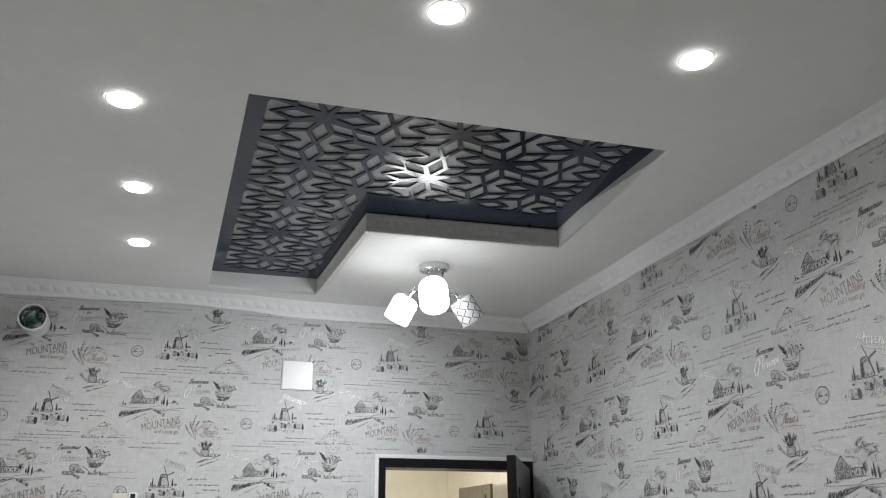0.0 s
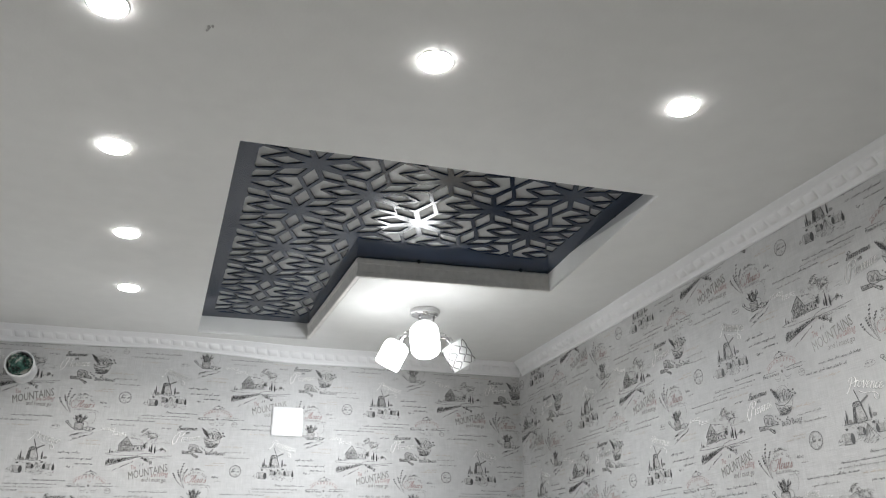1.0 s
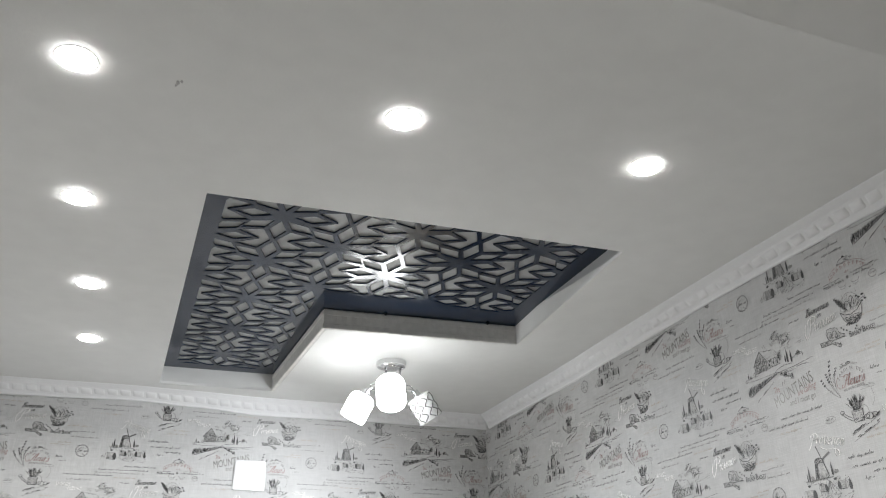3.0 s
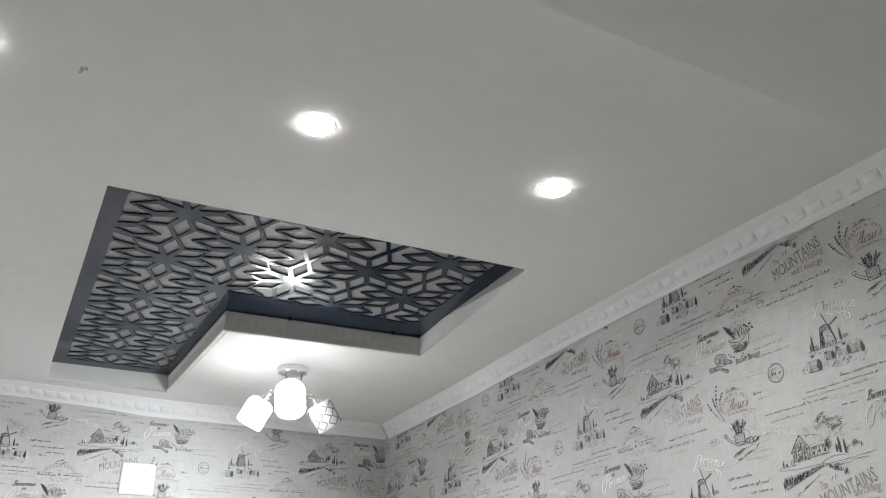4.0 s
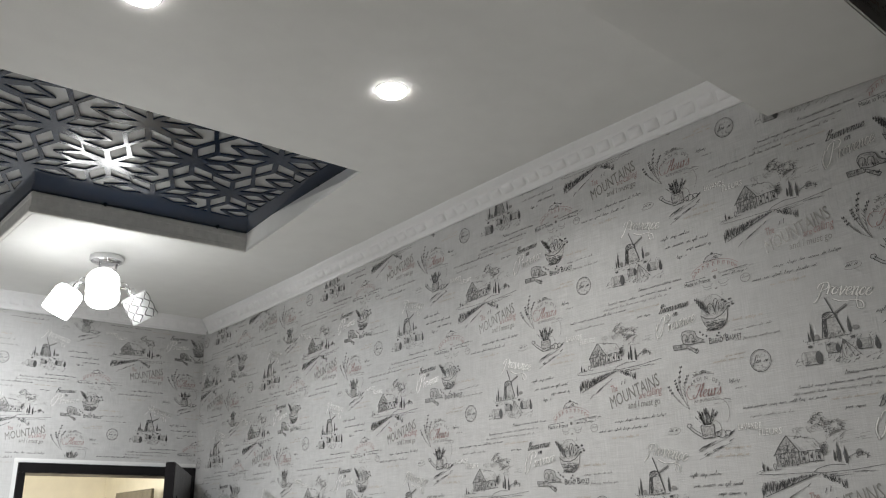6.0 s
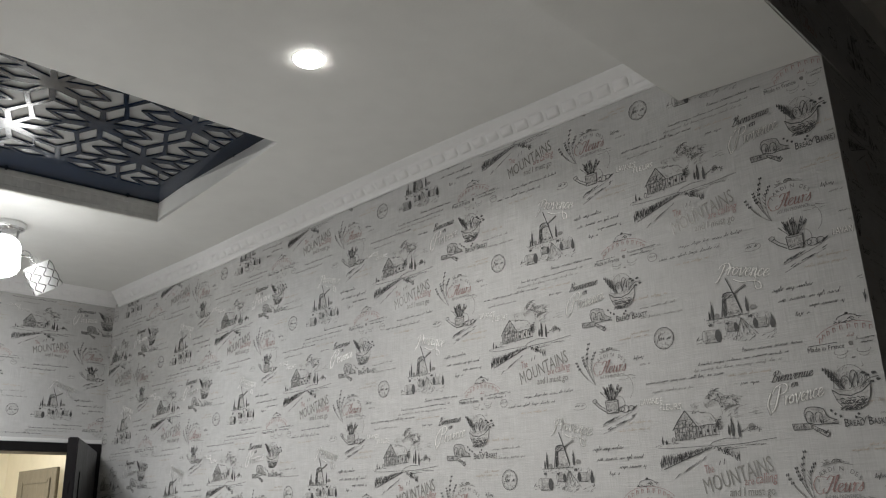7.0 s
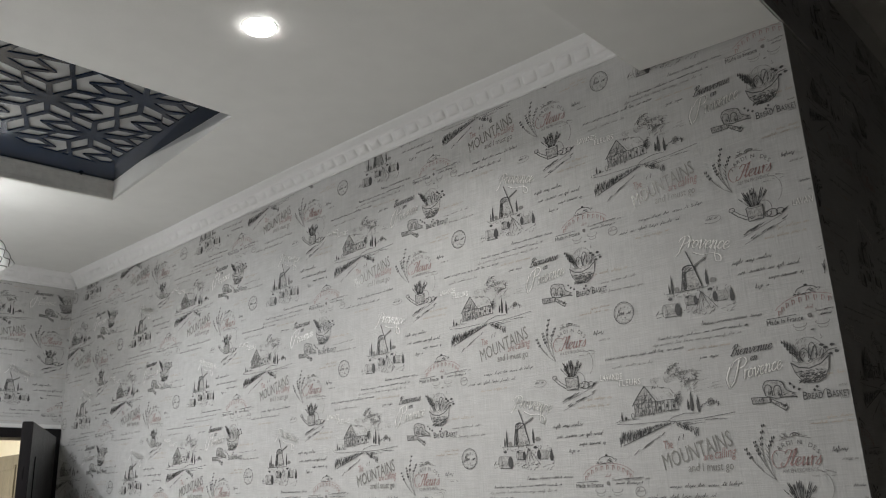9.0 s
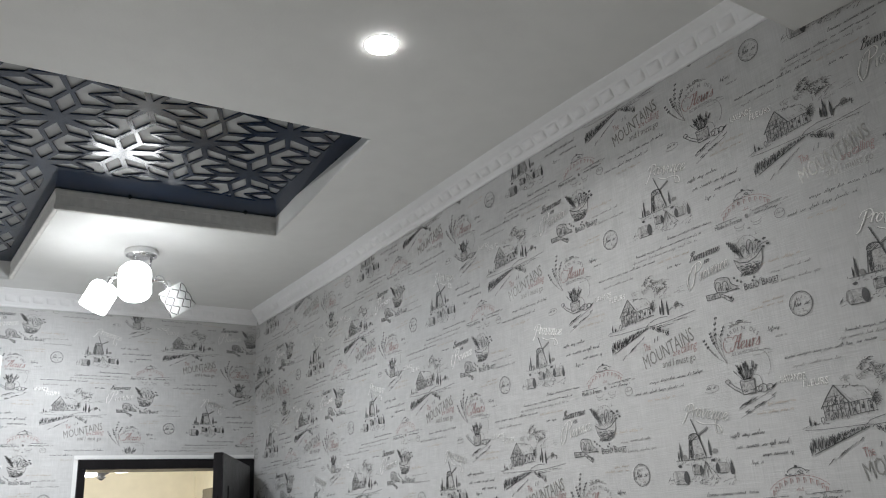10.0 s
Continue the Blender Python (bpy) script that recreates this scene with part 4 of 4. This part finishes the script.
def watering_can():
    g = random.Random(41)
    s = stroke([(0.11, -0.53), (0.124, -0.543), (0.144, -0.556)], 0.002, K) + stroke([(0.114, -0.525), (0.128, -0.538), (0.144, -0.548)], 0.0014, K) + stroke(arc(0.112, -0.525, 0.007, 0.005, 0, 360, 9), 0.0016, K)
    s += stroke([(0.144, -0.53), (0.147, -0.56), (0.18, -0.56), (0.182, -0.528)], 0.002, K) + stroke(arc(0.163, -0.529, 0.019, 0.003, 0, 360, 12), 0.0013, K) + stroke(arc(0.186, -0.54, 0.015, 0.02, -80, 110, 9), 0.0013, G)
    s += [(WASH, [(0.145, -0.53), (0.148, -0.559), (0.179, -0.559), (0.181, -0.53)])] + hatch(0.147, -0.558, 0.18, -0.535, 22, 0.009, 85, 0.0012, G, g, 20) + hatch(0.148, -0.56, 0.18, -0.55, 10, 0.01, 10, 0.0014, K, g)
    for k in range(26):
        a = radians(38 + 104 * g.random())
        r = g.uniform(0.026, 0.048)
        bx = 0.163 + 0.012 * math.cos(a)
        ex, ey = 0.163 + r * math.cos(a), -0.528 + r * math.sin(a)
        s += stroke([(bx, -0.528), (ex, ey)], 0.0009, K) + stroke([(bx + (ex - bx) * 0.65, -0.528 + (ey + 0.528) * 0.65), (ex, ey)], 0.0024, K, 0.5)
    for fx, r in ((0.2, 0.012), (0.217, 0.009), (0.19, 0.008)):
        s += stroke(arc(fx, -0.553, r, r * 0.75, 0, 360, 12), 0.0014, K)
    for k in range(18):
        x = 0.128 + 0.1 * g.random()
        y = -0.607 + (x - 0.128) * 0.35 + g.choice((0, 0.018)) + g.uniform(-0.002, 0.003)
        s += stroke([(x, y), (x + 0.013, y + 0.006)], 0.0026, K, 0.3)
    s += stroke([(0.13, -0.592), (0.22, -0.562)], 0.0009, K) + stroke([(0.13, -0.61), (0.225, -0.575)], 0.0009, K)
    return s + stroke(arc(0.205, -0.5, 0.024, 0.032, -60, 90, 10), 0.001, G) + hatch(0.195, -0.485, 0.235, -0.47, 6, 0.02, -8, 0.001, G, g)


def sprig():
    g = random.Random(51)
    s = []
    for tip, bend, n in (((0.106, -0.372), (0.085, -0.43), 7), ((0.123, -0.398), (0.1, -0.43), 5), ((0.063, -0.418), (0.08, -0.46), 4), ((0.084, -0.405), (0.09, -0.44), 6)):
        base = (0.118, -0.482)
        pts = [((1 - f) ** 2 * base[0] + 2 * f * (1 - f) * bend[0] + f * f * tip[0], (1 - f) ** 2 * base[1] + 2 * f * (1 - f) * bend[1] + f * f * tip[1]) for f in (i / 9 for i in range(10))]
        s += stroke(pts, 0.0011, G)
        for x, y in pts[9 - n // 2:]:
            s += blob(x - 0.002, y, 0.0018, 0.003, K, g, 6) + blob(x + 0.0022, y + 0.001, 0.0018, 0.003, K, g, 6)
        for x, y in pts[3:7]:
            s += stroke([(x, y), (x - 0.006, y + 0.012)], 0.0022, G, 0.3)
    return s


def fleurs_badge():
    g = random.Random(53)
    s = hatch(0.14, -0.4, 0.2, -0.392, 16, 0.01, 0, 0.0014, G, g, 40) + stroke(arc(0.17, -0.397, 0.009, 0.006, 0, 180, 8), 0.0016, K) + stroke([(0.138, -0.404), (0.17, -0.396), (0.202, -0.404)], 0.0013, G)
    for k, ch in enumerate("JARDIN DES"):
        if ch != " ":
            a = radians(150 - 120 * k / 9)
            s += words(ch, 0.013, G, (0.167 + 0.046 * math.cos(a), -0.45 + 0.036 * math.sin(a)), 40 - 80 * k / 9)
    s += script("Fleurs", (0.134, -0.456), 0.0165, 0.078, R, 0, 0.4, 0.17) + pen(smooth_line([(0.15, -0.428), (0.128, -0.424), (0.117, -0.44), (0.124, -0.458), (0.14, -0.456)]), 0.0009, 0.0018, R)
    return s + words("AIX EN PROVENCE", 0.011, G, (0.135, -0.469), 0, width=0.072)


def chateau_badge():
    g = random.Random(61)
    s = stroke(arc(0.24, -0.11, 0.022, 0.01, 10, 170, 10), 0.0014, K) + blob(0.24, -0.098, 0.004, 0.003, K, g) + hatch(0.212, -0.117, 0.268, -0.106, 18, 0.01, 0, 0.0014, K, g, 60)
    for k in range(11):
        a = radians(158 - 136 * k / 10)
        cx, cy = 0.24 + 0.066 * math.cos(a), -0.162 + 0.036 * math.sin(a)
        s += stroke([(cx - 0.002, cy - 0.005), (cx - 0.002, cy + 0.006)], 0.0018, R) + stroke([(cx - 0.002, cy + 0.005), (cx + 0.003, cy + 0.004)], 0.0016, R) + stroke([(cx + 0.003, cy - 0.003), (cx + 0.003, cy + 0.004)], 0.001, R)
    s += stroke(arc(0.24, -0.162, 0.078, 0.046, 28, 152, 16), 0.0011, R) + bars(0.232, 0.252, -0.147, R, g, 0.006)
    s += stroke([(0.15, -0.157), (0.212, -0.156)], 0.0011, K) + stroke([(0.268, -0.154), (0.335, -0.152)], 0.0011, K) + words("Made in France", 0.015, K, (0.148, -0.17), 0, width=0.076) + bars(0.258, 0.33, -0.165, K, g, 0.006)
    for ex in (0.216, 0.262):
        s += stroke(arc(ex, -0.178, 0.014, 0.006, 150, 380, 9), 0.0012, G) + stroke(arc(ex, -0.186, 0.01, 0.005, 180, 360, 7), 0.001, G)
    s += blob(0.239, -0.162, 0.005, 0.006, G, g) + blob(0.239, -0.192, 0.004, 0.002, G, g)
    return s + stroke(arc(0.322, -0.184, 0.013, 0.011, 0, 360, 14), 0.0014, G) + bars(0.312, 0.333, -0.184, G, g, 0.007)


def stamp():
    g = random.Random(71)
    s = stroke(arc(-0.192, -0.075, 0.027, 0.027, 0, 360, 24), 0.0015, K) + stroke(arc(-0.192, -0.075, 0.024, 0.024, 0, 360, 20), 0.0009, G)
    return s + bars(-0.212, -0.172, -0.079, K, g, 0.012) + hatch(-0.21, -0.068, -0.174, -0.056, 10, 0.006, 60, 0.0012, G, g, 40) + hatch(-0.208, -0.095, -0.176, -0.086, 8, 0.006, 20, 0.0012, G, g, 40)


def mountains():
    s = words("The", 0.028, R, (-0.134, -0.404), 6, shear=0.1, width=0.022)
    s += words("MOUNTAINS", 0.05, D, (-0.139, -0.449), 14.5, shear=0.12, bold=-0.001, width=0.172)
    s += words("are", 0.024, R, (-0.044, -0.433), 3, shear=0.3, width=0.022) + words("calling", 0.031, R, (-0.019, -0.431), 4, shear=0.4, bold=-0.004, width=0.05)
    return s + words("and I must go", 0.026, D, (-0.082, -0.455), 0, shear=0.1, width=0.104)


GLYPHS = {
    "e": (0.78, [[(0, 0.35), (0.35, 0.5), (0.6, 0.78), (0.45, 1), (0.2, 0.85), (0.1, 0.4), (0.3, 0.02), (0.6, 0.1), (0.82, 0.4)]]),
    "r": (0.62, [[(0, 0.8), (0.14, 1.05), (0.2, 0)], [(0.17, 0.5), (0.36, 0.95), (0.62, 0.92)]]),
    "o": (0.85, [[(0.45, 1), (0.15, 0.75), (0.1, 0.3), (0.35, 0), (0.65, 0.25), (0.68, 0.75), (0.42, 1.0), (0.6, 0.85), (0.9, 0.9)]]),
    "v": (0.85, [[(0, 0.8), (0.14, 1.02), (0.34, 0.03), (0.45, 0.05), (0.74, 0.9), (0.62, 1.05), (0.9, 0.9)]]),
    "n": (0.9, [[(0, 0.8), (0.13, 1.03), (0.15, 0)], [(0.15, 0.5), (0.4, 0.97), (0.58, 0.9), (0.6, 0.15), (0.72, 0), (0.9, 0.3)]]),
    "c": (0.72, [[(0.6, 0.78), (0.45, 1), (0.15, 0.75), (0.12, 0.25), (0.38, 0), (0.74, 0.35)]]),
    "i": (0.45, [[(0, 0.8), (0.14, 1.02), (0.16, 0.15), (0.28, 0), (0.46, 0.3)], [(0.2, 1.4), (0.24, 1.52)]]),
    "u": (0.9, [[(0, 0.8), (0.13, 1.02), (0.13, 0.2), (0.3, 0), (0.55, 0.4), (0.58, 1.0)], [(0.58, 1), (0.6, 0.15), (0.72, 0), (0.9, 0.3)]]),
    "l": (0.46, [[(0, 0.2), (0.3, 1.3), (0.33, 1.95), (0.2, 1.9), (0.12, 0.9), (0.2, 0.05), (0.46, 0.3)]]),
    "s": (0.6, [[(0, 0.1), (0.3, 0.7), (0.38, 1.05), (0.42, 0.75), (0.54, 0.35), (0.38, 0), (0.08, 0.1)]]),
    "P": (1.0, [[(0.4, 1.9), (0.28, 0.8), (0.1, -0.3), (-0.15, -0.75)], [(-0.2, 1.2), (-0.05, 1.75), (0.3, 2.05), (0.75, 2.1), (1.0, 1.7), (0.8, 1.15), (0.3, 0.95)]]),
    "B": (1.2, [[(0.45, 1.9), (0.35, 0.9), (0.22, 0)], [(0, 1.4), (0.35, 1.95), (0.85, 2.0), (0.88, 1.45), (0.45, 1.1), (0.98, 0.9), (0.9, 0.2), (0.4, -0.05), (0, 0.2)]]),
    "F": (0.95, [[(0.05, 1.45), (0.3, 1.95), (0.8, 1.85), (1.35, 2.05)], [(0.8, 1.88), (0.66, 1), (0.45, 0.1), (0.1, -0.1), (-0.1, 0.25), (0.05, 0.45)], [(0.4, 0.98), (0.95, 1.1)]]),
}


def smooth_line(pts, n=4):
    """A rounded line through the points."""
    out = []
    for i in range(len(pts) - 1):
        p0, p1, p2, p3 = pts[max(i - 1, 0)], pts[i], pts[i + 1], pts[min(i + 2, len(pts) - 1)]
        for k in range(n):
            t = k / n
            out.append(tuple(0.5 * (2 * b + (c - a) * t + (2 * a - 5 * b + 4 * c - d) * t * t + (3 * b - a - 3 * c + d) * t ** 3) for a, b, c, d in zip(p0, p1, p2, p3)))
    return out + [pts[-1]]


def pen(pts, thin, thick, ink):
    """A pen line, thick where it runs downwards and thin where it rises."""
    out = []
    for a, b in zip(pts, pts[1:]):
        d = math.hypot(b[0] - a[0], b[1] - a[1]) or 1e-6
        w = thin + (thick - thin) * abs(b[1] - a[1]) / d * (1.0 if b[1] < a[1] else 0.45)
        e = (b[0] + (b[0] - a[0]) / d * w * 0.3, b[1] + (b[1] - a[1]) / d * w * 0.3)
        out += stroke([a, e], w, ink)
    return out


def script(text, place, xh, width, ink, angle=0.0, slant=0.35, thick=0.16):
    """Words in a joined brush hand: xh is the height of the small letters."""
    lines, x = [], 0.0
    for ch in text:
        step, strokes = GLYPHS[ch]
        lines += [[(x + u, v) for u, v in smooth_line(st)] for st in strokes]
        x += step
    k = width / x
    c, sn = math.cos(radians(angle)), math.sin(radians(angle))
    out = []
    for line in lines:
        pts = [((u * k + v * xh * slant), v * xh) for u, v in line]
        out += pen([(place[0] + c * u - sn * v, place[1] + sn * u + c * v) for u, v in pts], xh * thick * 0.35, xh * thick, ink)
    return out


def welcome():
    return script("Bienvenue", (0.05, -0.217), 0.0115, 0.092, K, 2.5, 0.5, 0.19) + script("en", (0.092, -0.232), 0.009, 0.016, K, 2, 0.4, 0.2)


def shadow_edged(polys):
    """Pearl lettering over its narrow grey edge, an offset copy drawn as shadow."""
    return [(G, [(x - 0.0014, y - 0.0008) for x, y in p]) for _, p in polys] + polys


def provence_small():
    tall = script("P", (0.05, -0.266), 0.0195, 0.028, F, 5, 0.3, 0.17) + pen(smooth_line([(0.046, -0.24), (0.036, -0.263), (0.039, -0.284)]), 0.0012, 0.003, F)
    return shadow_edged(tall + script("rovence", (0.072, -0.268), 0.0175, 0.085, F, 7, 0.4, 0.17))


def provence_large():
    tall = script("P", (-0.036, 0.045), 0.0165, 0.022, F, -10, 0.25, 0.19)
    loop = smooth_line([(0.0, 0.034), (0.02, 0.024), (0.045, 0.022), (0.062, 0.014), (0.063, 0.001), (0.052, 0.002), (0.051, 0.018), (0.056, 0.034)])
    return shadow_edged(tall + script("rovence", (-0.014, 0.049), 0.0185, 0.1, F, -15, 0.3, 0.19) + pen(loop, 0.0012, 0.003, F))


def lavender_words():
    return shadow_edged(words("LAVANDE", 0.021, F, (-0.278, -0.24), -2, shear=0.1, width=0.06) + words("FLEURS", 0.021, F, (-0.228, -0.258), -2, shear=0.1, width=0.058))


def bread_words():
    return words("B", 0.024, K, (0.196, -0.332), 0, width=0.009) + words("READ", 0.018, K, (0.207, -0.332), 0, width=0.028) + words("B", 0.024, K, (0.243, -0.332), 0, width=0.009) + words("ASKET", 0.018, K, (0.254, -0.332), 0, width=0.034) + pen(smooth_line([(0.236, -0.326), (0.233, -0.318), (0.226, -0.315)]), 0.001, 0.002, K) + pen(smooth_line([(0.236, -0.326), (0.24, -0.317), (0.247, -0.313)]), 0.001, 0.002, K)


def script_lines():
    g = random.Random(81)
    s = []
    for x0, x1, y, ink, h in ((0.09, 0.18, -0.016, K, 9), (0.10, 0.235, -0.042, K, 9), (0.165, 0.24, -0.064, K, 8), (0.134, 0.165, -0.078, K, 8), (0.0, 0.14, -0.138, K, 8), (-0.11, 0.105, -0.155, K, 6), (-0.126, 0.09, -0.169, G, 6),
                              (-0.256, -0.05, -0.183, K, 7), (-0.04, 0.06, -0.19, O, 5), (-0.24, -0.13, -0.205, G, 6), (-0.014, 0.032, -0.212, K, 7), (-0.124, 0.05, 0.143, K, 7), (-0.182, -0.017, 0.121, K, 7), (-0.138, -0.048, 0.101, O, 6),
                              (0.235, 0.29, -0.365, O, 5), (0.2, 0.285, -0.375, O, 5), (0.2, 0.27, 0.042, O, 6), (0.17, 0.26, 0.025, O, 6), (-0.25, -0.13, -0.015, G, 6), (-0.25, -0.15, 0.01, G, 6), (-0.27, -0.17, 0.035, O, 6), (0.235, 0.27, -0.43, K, 8), (0.25, 0.28, -0.447, G, 7), (-0.27, -0.17, 0.165, G, 6)):
        s += bars(x0, x1, y, ink, g, h * 0.001)
    return s + bars(0.045, 0.073, 0.1, K, g, 0.009) + stroke(arc(0.06, 0.1, 0.022, 0.009, -150, 120, 10), 0.001, G)


MOTIFS = [(n, f()) for n, f in (("windmill_print", lambda: moved(windmill(), 0, 0, 0.96, 0.88, -0.05)), ("farmhouse_print", lambda: moved(farmhouse(), 0.007, 0)), ("basket_print", lambda: moved(basket(), 0.009, 0)), ("watering_can_print", lambda: moved(watering_can(), -0.003, 0.003)),
                                ("sprig_print", lambda: moved(sprig(), -0.002, 0.002)), ("badge_print", lambda: moved(fleurs_badge(), -0.004, 0.002)), ("badge_print", lambda: moved(chateau_badge(), -0.002, 0.006)), ("stamp_print", stamp),
                                ("lettering", lambda: moved(mountains(), 0.007, 0)), ("lettering", lambda: moved(welcome(), 0.006, 0)), ("lettering", lambda: moved(provence_small(), 0.006, 0)), ("lettering", lambda: moved(provence_large(), 0.004, 0)), ("lettering", lambda: moved(lavender_words(), 0.001, 0.009)),
                                ("lettering", lambda: moved(bread_words(), -0.001, 0.006)), ("script_print", script_lines))]
SHARED = {}
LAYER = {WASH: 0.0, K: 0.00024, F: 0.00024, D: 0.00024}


def ink_mesh(name, polys):
    used = sorted({i for i, _ in polys})
    me = bpy.data.meshes.new(name)
    verts, faces, index = [], [], []
    for ink, p in polys:
        a = sum(u[0] * w[1] - w[0] * u[1] for u, w in zip(p, p[1:] + p[:1]))
        p = p if a > 0 else p[::-1]
        faces.append(list(range(len(verts), len(verts) + len(p))))
        lift = LAYER.get(ink, 0.00012)
        verts += [(x, y, lift) for x, y in p]
        index.append(used.index(ink))
    me.from_pydata(verts, [], faces)
    me.polygons.foreach_set("material_index", index)
    for i in used:
        me.materials.append(INKS[i])
    return me


def hang_print(wall_ob, m, hubs, regions):
    """Print the repeat round each hub (u, v) of a wall, cut to its papered regions; m carries u, v to the wall."""
    for hu, hv in hubs:
        for k, (name, polys) in enumerate(MOTIFS):
            xs = [hu + x for _, p in polys for x, _ in p]
            ys = [hv + y for _, p in polys for _, y in p]
            x0, x1, y0, y1 = min(xs), max(xs), min(ys), max(ys)
            if any(a <= x0 and x1 <= c and b <= y0 and y1 <= d for a, b, c, d in regions):
                if k not in SHARED:
                    SHARED[k] = ink_mesh(name, polys)
                me, at = SHARED[k], Matrix.Translation((hu, hv, 0.0012 + 0.0001 * (k % 4)))
            else:
                kept = []
                for reg in regions:
                    if x0 < reg[2] and x1 > reg[0] and y0 < reg[3] and y1 > reg[1]:
                        for ink, p in polys:
                            q = clip([(hu + x, hv + y) for x, y in p], *reg)
                            if len(q) > 2:
                                kept.append((ink, q))
                if not kept:
                    continue
                me, at = ink_mesh(name, kept), Matrix.Translation((0, 0, 0.0012 + 0.0001 * (k % 4)))
            ob = new(name, me)
            ob.parent = wall_ob
            ob.matrix_local = m @ at


def hubs_from(u0, v0, du, dv, nu, nv):
    return [(u0 + i * du, v0 + j * dv + (dv / 2 if i % 2 else 0)) for i in range(*nu) for j in range(*nv)]


TO_RIGHT = Matrix(((0, 0, -1, 0), (-1, 0, 0, 0), (0, 1, 0, 0), (0, 0, 0, 1)))
TO_BACK = Matrix(((1, 0, 0, 0), (0, 0, -1, 0), (0, 1, 0, 0), (0, 0, 0, 1)))
hang_print(wall_right, TO_RIGHT, hubs_from(3.333, 2.16, -0.518, 0.63, (-1, 8), (-2, 3)), [(0.003, 1.2, -BEAM_NEAR - 0.004, 2.8)])
hang_print(wall_back, TO_BACK, hubs_from(-0.25, 2.285, -0.533, 0.645, (-1, 6), (-2, 3)), [(RX0, 1.2, DOOR_L - 0.015, 2.79), (DOOR_L - 0.015, 2.092, -0.003, 2.79)])
hang_print(wall_pier, Matrix.Translation((0, BEAM_NEAR - 0.002, 0)) @ TO_BACK, hubs_from(0.3, 2.2, 0.53, 0.64, (-3, 3), (-1, 3)), [(-1.2, 2.678, X2 - 0.003, 2.94), (0.004, 1.3, X2 - 0.003, 2.678)])
hang_print(wall_front_side, Matrix.Translation((X2, 0, 0)) @ TO_RIGHT, hubs_from(4.0, 2.6, 0.53, 0.64, (0, 3), (-2, 2)), [(3.65, 1.3, 5.0, 3.0)])
